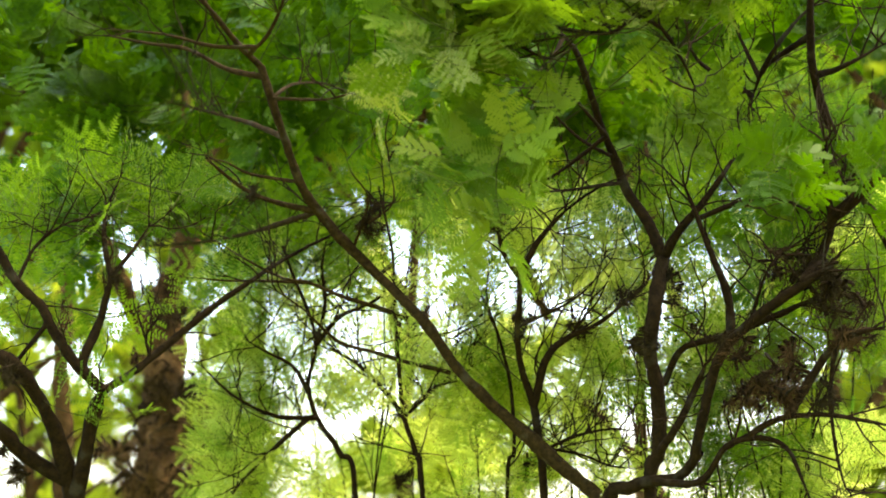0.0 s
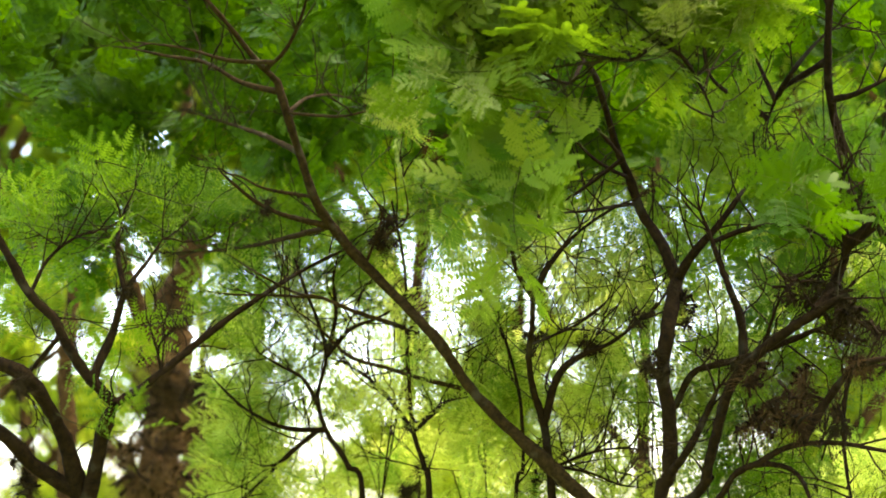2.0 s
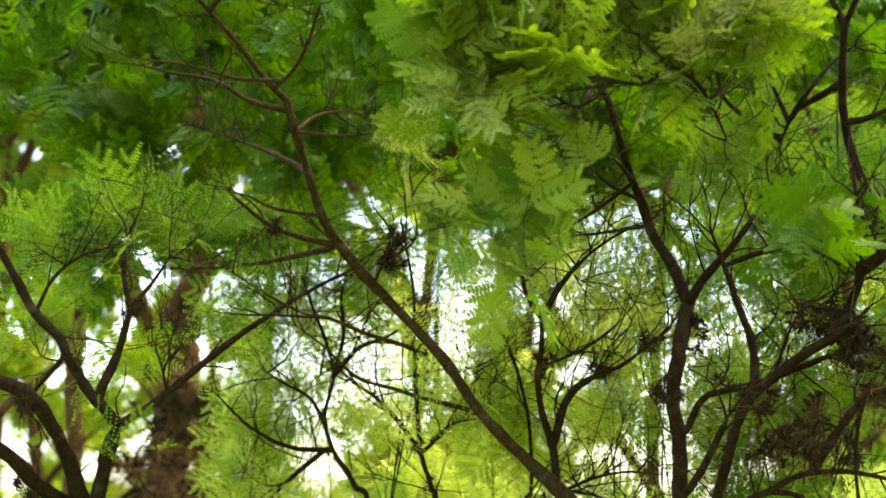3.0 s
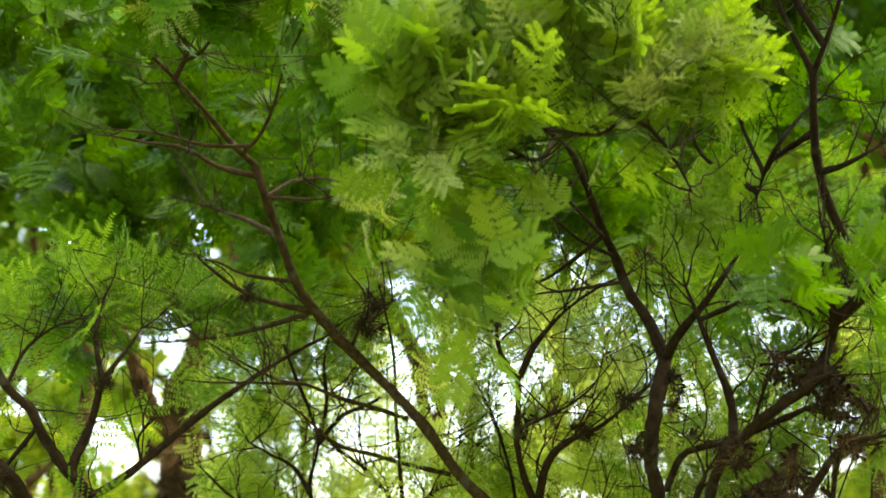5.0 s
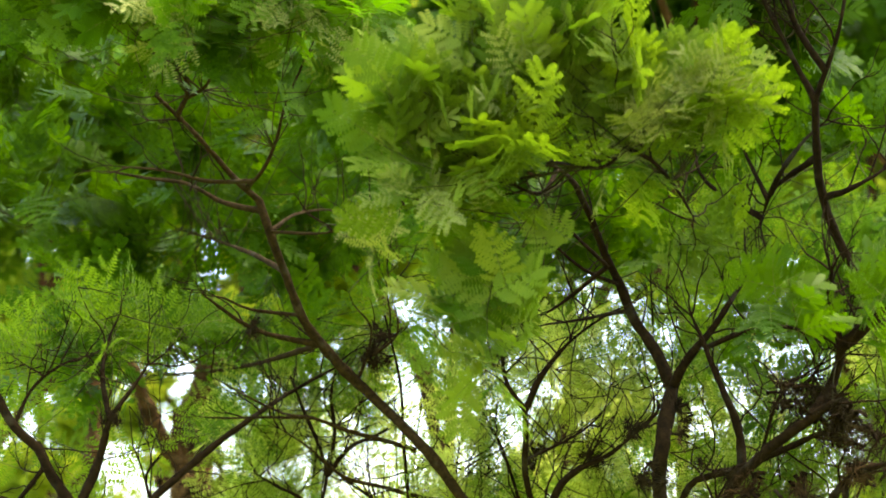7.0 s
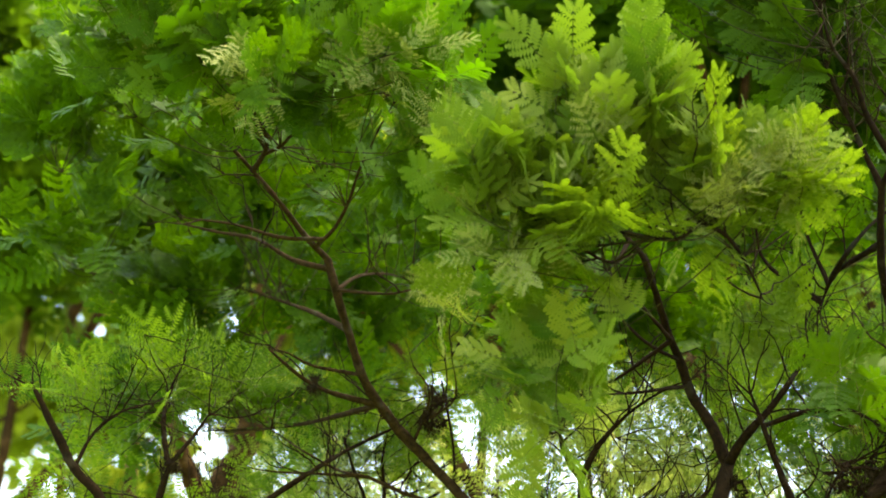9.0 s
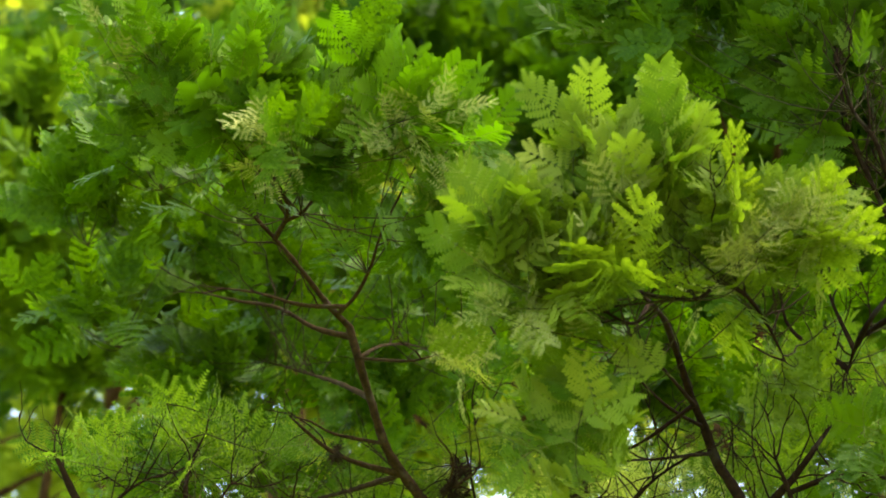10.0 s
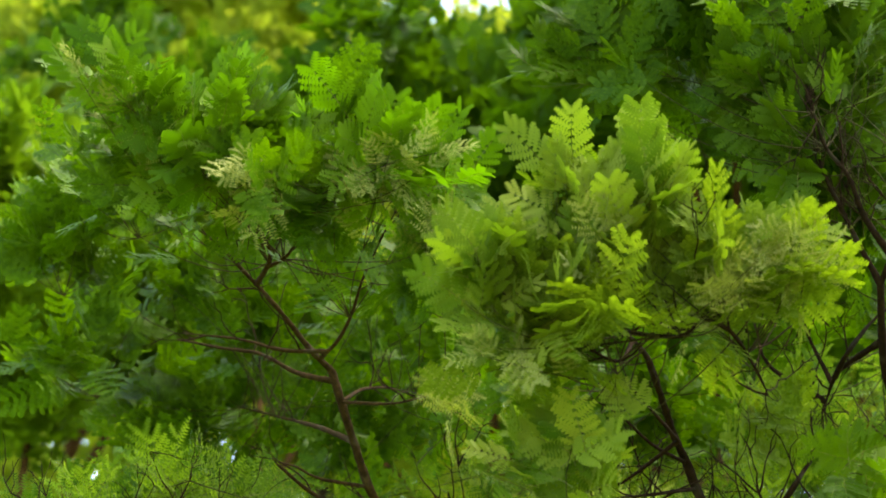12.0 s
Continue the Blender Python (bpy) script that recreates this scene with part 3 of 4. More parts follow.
for middle, reach, twigs in (
    ((0.037, 3.901, 2.540), (0.149, 0.100, 0.099), 5), ((0.095, 3.936, 2.400), (0.110, 0.068, 0.062), 4),
    ((0.121, 3.711, 3.139), (0.140, 0.077, 0.070), 6), ((0.314, 3.734, 3.159), (0.115, 0.084, 0.077), 6), ((0.209, 3.735, 3.086), (0.216, 0.126, 0.114), 6), ((-0.072, 3.733, 2.914), (0.113, 0.124, 0.126), 6),
    ((0.053, 3.825, 2.823), (0.140, 0.084, 0.076), 4), ((0.596, 3.784, 2.975), (0.127, 0.084, 0.066), 6), ((0.437, 3.759, 3.010), (0.127, 0.098, 0.089), 5), ((0.386, 3.838, 2.890), (0.192, 0.084, 0.077), 4),
    ((0.156, 3.782, 2.955), (0.191, 0.112, 0.102), 4), ((-0.021, 3.755, 3.002), (0.127, 0.084, 0.076), 3), ((0.101, 3.663, 2.834), (0.159, 0.067, 0.061), 4), ((-0.025, 3.805, 2.725), (0.113, 0.069, 0.063), 2),
):
    tree.spray(middle, reach, twigs, detail=2, size=0.98, each=6)
tree.spray((0.727, 4.526, 2.749), (0.219, 0.129, 0.117), 2, detail=1, size=1.1, each=6)
tree.done(LEAF_PALE_CROWN)

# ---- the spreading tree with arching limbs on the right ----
tree = Tree("tree", (0.75, 4.5, 0.0), "spreading tree with arching brown limbs and dark air plants", 23, BARK_DARK, "tree", "trees of the thicket", LEAF_DEEP_SHADE)
tree.limb([(0.75, 4.5, -0.05), (0.66, 4.5, 0.7), (0.411, 4.661, 1.689), (0.451, 4.588, 1.812), (0.561, 4.534, 1.833), (0.610, 4.473, 1.892)], 0.026, 0.015, "trunk")
tree.limb([(0.598, 4.477, 1.871), (0.615, 4.428, 1.973), (0.630, 4.393, 2.054), (0.655, 4.361, 2.120), (0.700, 4.321, 2.170), (0.767, 4.281, 2.226), (0.844, 4.252, 2.276), (0.915, 4.224, 2.319)], 0.014, 0.012)
tree.limb([(0.870, 4.392, 2.295), (0.914, 4.325, 2.373), (0.929, 4.278, 2.446), (0.909, 4.243, 2.508), (0.902, 4.230, 2.563), (0.904, 4.164, 2.627)], 0.015, 0.008)
tree.limb([(0.929, 4.279, 2.444), (0.983, 4.229, 2.490), (1.051, 4.186, 2.554), (1.127, 4.125, 2.612)], 0.014, 0.008)
tree.limb([(0.490, 4.536, 1.819), (0.607, 4.456, 1.818), (0.661, 4.371, 1.896), (0.729, 4.317, 1.913), (0.796, 4.302, 1.889), (0.827, 4.286, 1.810), (0.848, 4.296, 1.756)], 0.010, 0.007)
tree.limb([(0.546, 4.635, 2.078), (0.580, 4.567, 2.156), (0.619, 4.534, 2.173), (0.706, 4.492, 2.191), (0.802, 4.447, 2.225), (0.890, 4.401, 2.261)], 0.010, 0.009)
tree.limb([(0.675, 4.309, 1.955), (0.775, 4.259, 1.954), (0.873, 4.209, 1.958), (0.966, 4.212, 1.943), (1.060, 4.216, 1.922)], 0.009, 0.005)
tree.limb([(0.808, 4.284, 1.985), (0.858, 4.240, 2.062), (0.916, 4.177, 2.134), (1.009, 4.173, 2.159)], 0.012, 0.008)
tree.limb([(0.886, 4.176, 2.135), (0.887, 4.200, 2.003), (0.899, 4.224, 1.872), (0.924, 4.244, 1.766)], 0.006, 0.004)
tree.limb([(0.643, 4.542, 2.502), (0.724, 4.488, 2.526), (0.830, 4.440, 2.528), (0.896, 4.352, 2.475)], 0.008, 0.006)
tree.limb([(0.726, 4.487, 2.305), (0.797, 4.375, 2.356), (0.885, 4.318, 2.400)], 0.005, 0.003)
tree.bare_twigs(85, (0.10, 0.32), 0.1)
for middle, reach, twigs in (
    ((0.790, 3.966, 2.570), (0.151, 0.055, 0.045), 2), ((0.927, 3.981, 2.525), (0.113, 0.055, 0.045), 2), ((1.002, 4.393, 2.623), (0.157, 0.110, 0.100), 3), ((0.903, 4.796, 2.639), (0.156, 0.103, 0.093), 3), ((0.953, 5.211, 2.769), (0.248, 0.091, 0.083), 4),
):
    tree.spray(middle, reach, twigs, detail=2, size=0.88, each=7)
tree.done(LEAF_CROWN)

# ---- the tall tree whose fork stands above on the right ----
tree = Tree("tree", (1.5, 5.0, 0.0), "tall thin tree with dark forked stem and green leaves darkened for shade", 24, BARK_DARK, "tree", "trees of the thicket", LEAF_DEEP_SHADE)
tree.limb([(1.5, 5.0, -0.05), (1.52, 5.0, 0.9), (1.48, 4.95, 1.6), (1.32, 4.85, 2.2), (1.044, 4.706, 2.750), (0.964, 4.566, 2.900), (0.945, 4.491, 3.000), (0.937, 4.416, 3.104)], 0.028, 0.0105, "trunk", knots=0.10)
tree.limb([(0.937, 4.417, 3.101), (0.894, 4.395, 3.189), (0.853, 4.373, 3.280), (0.797, 4.342, 3.407), (0.772, 4.303, 3.575)], 0.009, 0.005)
tree.limb([(0.937, 4.417, 3.101), (0.968, 4.348, 3.184), (0.989, 4.281, 3.256), (1.022, 4.245, 3.419)], 0.008, 0.005)
tree.limb([(0.939, 4.495, 2.983), (0.858, 4.655, 2.943), (0.834, 4.769, 2.888)], 0.010, 0.006)
tree.limb([(0.839, 4.709, 2.927), (0.796, 4.729, 3.060), (0.768, 4.704, 3.165)], 0.008, 0.004)
tree.limb([(0.742, 4.860, 2.922), (0.698, 4.838, 3.014), (0.662, 4.814, 3.114)], 0.009, 0.005)
tree.limb([(0.956, 4.569, 2.886), (1.026, 4.469, 2.886), (1.127, 4.460, 2.940)], 0.010, 0.006)
tree.limb([(0.968, 4.384, 3.161), (0.896, 4.342, 3.264), (0.854, 4.302, 3.366), (0.800, 4.275, 3.432), (0.769, 4.242, 3.517)], 0.011, 0.006)
tree.limb([(0.810, 4.616, 2.803), (0.865, 4.559, 2.964), (0.926, 4.534, 3.038), (1.002, 4.516, 3.097)], 0.009, 0.006)
tree.bare_twigs(30, (0.12, 0.3))
# unseen upper limbs, added to carry leaves that shade the crowns
tree.limb([(0.772, 4.303, 3.575), (0.75, 4.8, 4.3), (0.45, 5.0, 4.7), (-0.1, 5.0, 4.85), (-0.5, 5.0, 4.9)], 0.008, 0.004)
tree.limb([(1.022, 4.245, 3.419), (1.05, 4.6, 4.1), (1.1, 4.9, 4.6), (1.1, 5.4, 5.0)], 0.010, 0.005)
tree.limb([(1.1, 5.4, 5.0), (0.5, 6.1, 5.25), (-0.4, 6.4, 5.35), (-1.3, 6.2, 5.35)], 0.006, 0.003)
for middle, reach, twigs in (
    ((0.758, 4.466, 3.775), (0.249, 0.137, 0.125), 12), ((0.661, 4.585, 3.730), (0.191, 0.140, 0.127), 8), ((0.962, 4.448, 3.848), (0.187, 0.137, 0.125), 9), ((0.770, 4.462, 3.501), (0.229, 0.118, 0.107), 9), ((0.937, 4.485, 3.458), (0.137, 0.101, 0.092), 6),
    ((0.310, 4.698, 3.955), (0.331, 0.164, 0.149), 12), ((0.558, 4.698, 3.986), (0.248, 0.164, 0.149), 10), ((0.907, 4.641, 3.322), (0.187, 0.137, 0.125), 6), ((1.221, 4.921, 3.187), (0.191, 0.157, 0.143), 6),
    # two tufts just out of sight above, added to shade the right side
    ((0.794, 4.375, 4.023), (0.312, 0.120, 0.109), 7), ((0.470, 4.531, 4.138), (0.292, 0.125, 0.114), 7),
):
    tree.spray(middle, reach, twigs, detail=2, size=1.15, each=6)
# unseen leaves overhead, added to block the sun from the crowns
for middle, reach, twigs in (
    ((0.0, 4.8, 4.75), (0.40, 0.35, 0.18), 8), ((-0.4, 5.0, 4.85), (0.40, 0.35, 0.18), 9),
    ((1.6, 5.5, 4.85), (0.35, 0.35, 0.18), 14), ((2.0, 5.8, 5.1), (0.40, 0.40, 0.18), 10), ((1.55, 4.9, 4.9), (0.35, 0.35, 0.15), 14), ((1.2, 5.4, 5.15), (0.35, 0.30, 0.15), 9), ((0.75, 5.35, 5.15), (0.35, 0.30, 0.15), 9), ((1.9, 5.2, 4.8), (0.40, 0.35, 0.18), 14),
    ((-0.8, 4.9, 4.8), (0.35, 0.35, 0.18), 8), ((-1.0, 6.3, 5.5), (0.40, 0.35, 0.13), 10), ((-0.4, 6.4, 5.5), (0.40, 0.35, 0.13), 10), ((0.2, 6.3, 5.5), (0.40, 0.35, 0.13), 10), ((-1.5, 6.1, 5.45), (0.40, 0.35, 0.13), 8),
):
    tree.spray(middle, reach, twigs, detail=0, size=1.15, each=7)
tree.done(LEAF_SHADE)

# ---- thin saplings in the middle ----
tree = Tree("sapling", (0.22, 5.3, 0.0), "thin dark sapling with a forked stem and crooked twigs", 25, BARK_DARK, "tree", "saplings of the thicket", LEAF_BACKLIT)
tree.limb([(0.22, 5.3, -0.05), (0.28, 5.3, 0.8), (0.246, 5.066, 1.809), (0.237, 5.022, 1.933), (0.220, 4.970, 2.056), (0.188, 4.902, 2.144), (0.170, 4.786, 2.224), (0.175, 4.671, 2.300), (0.176, 4.657, 2.373)], 0.022, 0.0085, "trunk")
tree.limb([(0.176, 4.658, 2.370), (0.222, 4.642, 2.459), (0.298, 4.627, 2.542), (0.389, 4.617, 2.604), (0.465, 4.611, 2.636)], 0.009, 0.005)
tree.limb([(0.176, 4.658, 2.370), (0.146, 4.650, 2.415), (0.125, 4.641, 2.463), (0.119, 4.622, 2.566)], 0.009, 0.005)
tree.limb([(0.221, 4.970, 2.053), (0.251, 4.897, 2.174), (0.306, 4.887, 2.232), (0.397, 4.830, 2.270), (0.473, 4.769, 2.326), (0.517, 4.763, 2.363)], 0.012, 0.007)
tree.limb([(0.244, 5.040, 1.950), (0.341, 5.035, 1.978), (0.437, 5.033, 1.995), (0.532, 5.035, 1.986)], 0.006, 0.003)
tree.limb([(0.247, 5.041, 1.943), (0.356, 5.045, 1.925), (0.435, 5.051, 1.893), (0.515, 5.053, 1.884)], 0.006, 0.003)
tree.limb([(0.209, 4.776, 2.284), (0.301, 4.771, 2.313), (0.379, 4.760, 2.372), (0.395, 4.752, 2.417)], 0.005, 0.003)
tree.bare_twigs(48, (0.12, 0.32))
for middle, reach, twigs in (
    ((0.392, 5.101, 2.511), (0.214, 0.145, 0.132), 10), ((0.462, 5.251, 2.247), (0.185, 0.148, 0.134), 7), ((0.435, 5.372, 2.142), (0.154, 0.094, 0.086), 4), ((0.029, 4.997, 2.514), (0.210, 0.142, 0.129), 8), ((0.416, 5.402, 1.973), (0.188, 0.094, 0.086), 5), ((0.291, 5.027, 2.582), (0.212, 0.143, 0.130), 9),
):
    tree.spray(middle, reach, twigs, detail=2, size=0.95, each=4)
tree.done(LEAF_LOW)

tree = Tree("sapling", (0.12, 5.65, 0.0), "very thin dark sapling beside a forked one", 26, BARK_DARK, "tree", "saplings of the thicket", LEAF_BACKLIT)
tree.limb([(0.12, 5.65, -0.05), (0.16, 5.6, 0.8), (0.147, 5.176, 1.815), (0.168, 5.152, 1.943), (0.162, 5.121, 2.116), (0.138, 5.051, 2.223), (0.107, 5.032, 2.322), (0.076, 5.021, 2.386), (0.028, 5.006, 2.466)], 0.015, 0.003, "trunk")
tree.bare_twigs(22, (0.12, 0.3))
tree.done(LEAF_LOW)

tree = Tree("sapling", (-0.02, 5.6, 0.0), "thin upright sapling with dark knotty stem", 27, BARK_DARK, "tree", "saplings of the thicket", LEAF_BACKLIT)
tree.limb([(-0.02, 5.6, -0.05), (-0.06, 5.6, 0.8), (-0.099, 5.224, 1.820), (-0.119, 5.200, 1.950), (-0.150, 5.182, 2.048), (-0.163, 5.159, 2.177), (-0.171, 5.129, 2.340), (-0.177, 5.097, 2.518), (-0.215, 5.061, 2.713)], 0.019, 0.003, "trunk")
tree.limb([(-0.150, 5.183, 2.044), (-0.211, 5.268, 2.136), (-0.282, 5.355, 2.215), (-0.374, 5.443, 2.282)], 0.008, 0.005)
tree.limb([(-0.142, 5.184, 2.039), (-0.059, 5.168, 2.128), (0.041, 5.160, 2.175)], 0.006, 0.003)
tree.limb([(-0.164, 5.141, 2.275), (-0.073, 5.139, 2.290), (0.042, 5.146, 2.256)], 0.005, 0.003)
tree.bare_twigs(40, (0.12, 0.35))
for middle, reach, twigs in (((-0.335, 5.689, 2.608), (0.221, 0.101, 0.092), 5), ((-0.011, 5.977, 2.152), (0.171, 0.126, 0.114), 6), ((0.045, 6.206, 2.015), (0.216, 0.130, 0.118), 8), ((-0.093, 6.215, 1.958), (0.177, 0.108, 0.098), 6)):
    tree.spray(middle, reach, twigs, detail=2, size=1.0, each=7)
tree.done(LEAF_LOW)

tree = Tree("sapling", (-0.36, 5.8, 0.0), "crooked sapling with bare forked twigs and small air plants", 28, BARK_DARK, "tree", "saplings of the thicket", LEAF_BACKLIT)
tree.limb([(-0.36, 5.8, -0.05), (-0.36, 5.8, 0.8), (-0.308, 5.427, 1.814), (-0.354, 5.399, 1.966), (-0.418, 5.381, 2.068), (-0.444, 5.362, 2.169), (-0.418, 5.341, 2.287), (-0.442, 5.322, 2.388), (-0.484, 5.303, 2.490), (-0.517, 5.286, 2.583)], 0.023, 0.004, "trunk")
tree.limb([(-0.415, 5.339, 2.295), (-0.349, 5.327, 2.367), (-0.262, 5.320, 2.403), (-0.193, 5.312, 2.449)], 0.010, 0.004)
tree.limb([(-0.418, 5.341, 2.287), (-0.391, 5.319, 2.404), (-0.398, 5.298, 2.522), (-0.379, 5.283, 2.606)], 0.009, 0.004)
tree.limb([(-0.438, 5.382, 2.060), (-0.536, 5.329, 2.069), (-0.631, 5.270, 2.109), (-0.697, 5.261, 2.159), (-0.764, 5.248, 2.229)], 0.009, 0.004)
tree.limb([(-0.441, 5.365, 2.153), (-0.483, 5.303, 2.215), (-0.550, 5.295, 2.252), (-0.634, 5.286, 2.300)], 0.008, 0.004)
tree.limb([(-0.447, 5.383, 2.052), (-0.520, 5.342, 1.998), (-0.589, 5.353, 1.933), (-0.675, 5.368, 1.850)], 0.008, 0.004)
tree.bare_twigs(28, (0.12, 0.36))
for middle, reach, twigs in (
    ((-0.597, 5.583, 2.177), (0.196, 0.118, 0.107), 3), ((-0.720, 5.554, 2.336), (0.125, 0.118, 0.107), 4), ((-0.577, 5.545, 2.387), (0.125, 0.098, 0.089), 4), ((-0.328, 5.557, 2.331), (0.089, 0.098, 0.089), 3), ((-0.637, 5.632, 1.906), (0.214, 0.098, 0.089), 8), ((-0.463, 5.917, 1.909), (0.131, 0.062, 0.056), 3), ((-0.745, 5.594, 2.560), (0.126, 0.119, 0.108), 4), ((-0.546, 5.589, 2.593), (0.163, 0.099, 0.090), 3),
):
    tree.spray(middle, reach, twigs, detail=2, size=0.85, each=8, up=0.1)
tree.done(LEAF_LOW)

# ---- the many-stemmed tree on the left ----
tree = Tree("tree", (-0.93, 4.75, 0.0), "many-stemmed small tree with lichen-spotted dark brown limbs", 29, BARK_DARK, "tree", "trees of the thicket", LEAF_AIRY)
tree.limb([(-0.93, 4.75, -0.05), (-0.97, 4.75, 0.7), (-1.0, 4.75, 1.2), (-1.027, 4.783, 1.814)], 0.050, 0.030, "trunk")
tree.limb([(-1.025, 4.786, 1.799), (-0.990, 4.737, 1.901), (-0.966, 4.700, 1.995), (-0.922, 4.633, 2.082)], 0.024, 0.018)
tree.limb([(-0.922, 4.633, 2.082), (-0.998, 4.619, 2.159), (-1.049, 4.604, 2.239), (-1.082, 4.592, 2.305), (-1.143, 4.581, 2.364), (-1.193, 4.564, 2.452), (-1.27, 4.55, 2.585)], 0.017, 0.009)
tree.limb([(-0.922, 4.633, 2.082), (-0.856, 4.695, 2.135), (-0.755, 4.759, 2.233), (-0.653, 4.793, 2.326), (-0.565, 4.832, 2.397), (-0.444, 4.868, 2.481), (-0.321, 4.907, 2.551)], 0.012, 0.006)
tree.limb([(-0.976, 4.620, 2.151), (-0.935, 4.649, 2.274), (-0.904, 4.630, 2.376), (-0.852, 4.665, 2.466), (-0.808, 4.701, 2.552)], 0.013, 0.006)
tree.limb([(-1.032, 4.782, 1.821), (-1.056, 4.703, 1.974), (-1.100, 4.632, 2.084), (-1.145, 4.569, 2.147), (-1.206, 4.563, 2.177), (-1.34, 4.53, 2.215)], 0.026, 0.015)
tree.limb([(-1.062, 4.776, 1.851), (-1.146, 4.710, 1.931), (-1.200, 4.648, 1.994), (-1.33, 4.59, 2.085)], 0.022, 0.015)
tree.limb([(-0.901, 4.632, 2.369), (-0.932, 4.662, 2.482), (-0.933, 4.695, 2.581), (-0.895, 4.725, 2.697)], 0.008, 0.004)
tree.limb([(-1.158, 4.580, 2.364), (-1.109, 4.614, 2.460), (-1.045, 4.653, 2.528), (-0.964, 4.697, 2.566)], 0.006, 0.003)
tree.limb([(-0.808, 4.723, 2.153), (-0.822, 4.706, 2.242), (-0.761, 4.693, 2.316)], 0.005, 0.003)
tree.limb([(-1.157, 4.654, 2.240), (-1.168, 4.653, 2.135), (-1.120, 4.644, 2.074)], 0.008, 0.006)
tree.bare_twigs(42, (0.10, 0.30))
for middle, reach, twigs in (
    ((-0.887, 4.857, 2.248), (0.078, 0.069, 0.062), 1), ((-1.104, 4.961, 2.232), (0.080, 0.087, 0.080), 1), ((-1.177, 4.690, 2.599), (0.137, 0.118, 0.107), 5), ((-0.983, 4.781, 2.663), (0.203, 0.103, 0.093), 7), ((-0.796, 4.880, 2.682), (0.191, 0.105, 0.095), 7),
    ((-0.679, 5.232, 2.429), (0.118, 0.111, 0.101), 5), ((-1.295, 5.134, 2.389), (0.083, 0.091, 0.099), 3),
):
    tree.spray(middle, reach, twigs, detail=2, size=1.0, each=4)
tree.spray((-0.850, 4.587, 2.057), (0.044, 0.032, 0.029), 1, detail=2, size=0.8, each=4)
tree.done(LEAF_AIRY_CROWN)

# ---- the thick trunk behind, wrapped in dry fibre ----
tree = Tree("tree", (-1.32, 7.6, 0.0), "thick brown trunk wrapped in dry hanging fibre, out in the shade", 30, BARK_TRUNK, "tree", "trees of the thicket")
tree.limb([(-1.32, 7.6, -0.05), (-1.30, 7.6, 0.8), (-1.295, 7.656, 1.936), (-1.260, 7.613, 2.173), (-1.245, 7.570, 2.411), (-1.218, 7.536, 2.601)], 0.115, 0.075, "trunk", 14)
tree.limb([(-1.218, 7.538, 2.589), (-1.252, 7.509, 2.744), (-1.178, 7.484, 2.886), (-1.139, 7.450, 3.076), (-1.160, 7.406, 3.314)], 0.075, 0.045, sides=12)
tree.limb([(-1.238, 7.544, 2.554), (-1.344, 7.418, 2.684), (-1.383, 7.293, 2.809), (-1.420, 7.161, 2.976)], 0.05, 0.03)
tree.limb([(-1.153, 7.636, 2.053), (-1.114, 7.601, 2.243), (-0.956, 7.581, 2.360)], 0.03, 0.015)
tree.done(LEAF_LOW)
tree = Tree("tree", (-1.9, 8.2, 0.0), "dark straight trunk in the shade behind a many-stemmed tree", 31, BARK_TRUNK, "tree", "trees of the thicket")
tree.limb([(-1.75, 8.2, -0.05), (-1.74, 8.2, 0.9), (-1.815, 8.257, 1.968), (-1.810, 8.201, 2.276), (-1.825, 8.150, 2.558), (-1.780, 8.080, 2.942), (-1.853, 8.009, 3.328)], 0.06, 0.03, "trunk")
tree.done(LEAF_LOW)

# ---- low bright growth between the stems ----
# deep picks the shade-dimmed leaf colour, else the backlight-brightened one
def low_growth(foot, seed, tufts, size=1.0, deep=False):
    tree = Tree("shrub", foot, "young shrub with thin stems and %s feathery leaves" % ("shade-toned mid-green" if deep else "bright yellow-green"), seed, BARK_DARK, "shrub", "young shrubs between the stems", LEAF_AIRY if deep else LEAF_BACKLIT)
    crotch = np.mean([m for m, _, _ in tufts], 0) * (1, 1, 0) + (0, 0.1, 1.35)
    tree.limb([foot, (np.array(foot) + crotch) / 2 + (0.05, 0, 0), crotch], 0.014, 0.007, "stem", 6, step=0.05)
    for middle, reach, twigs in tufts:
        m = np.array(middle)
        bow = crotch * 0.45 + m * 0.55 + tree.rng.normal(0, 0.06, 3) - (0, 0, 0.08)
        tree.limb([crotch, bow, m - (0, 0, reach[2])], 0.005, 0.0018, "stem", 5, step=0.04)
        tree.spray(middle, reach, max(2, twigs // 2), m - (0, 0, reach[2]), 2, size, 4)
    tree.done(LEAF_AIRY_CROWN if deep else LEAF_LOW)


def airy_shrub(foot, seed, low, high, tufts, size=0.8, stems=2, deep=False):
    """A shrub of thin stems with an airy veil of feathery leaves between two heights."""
    tree = Tree("shrub", foot, "airy shrub with thin dark stems and fine feathery %s leaves" % ("mid-green" if deep else "light green"), seed, BARK_DARK, "shrub", "airy shrubs behind the stems", LEAF_AIRY if deep else LEAF_BACKLIT)
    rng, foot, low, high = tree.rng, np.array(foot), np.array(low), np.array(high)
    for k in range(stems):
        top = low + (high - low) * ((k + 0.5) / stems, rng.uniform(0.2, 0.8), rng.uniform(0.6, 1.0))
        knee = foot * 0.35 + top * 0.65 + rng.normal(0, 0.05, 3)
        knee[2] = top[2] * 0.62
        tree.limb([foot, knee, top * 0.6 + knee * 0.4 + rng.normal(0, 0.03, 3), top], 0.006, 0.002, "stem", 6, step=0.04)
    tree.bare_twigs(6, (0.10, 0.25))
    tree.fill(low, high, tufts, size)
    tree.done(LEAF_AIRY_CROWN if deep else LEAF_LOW)


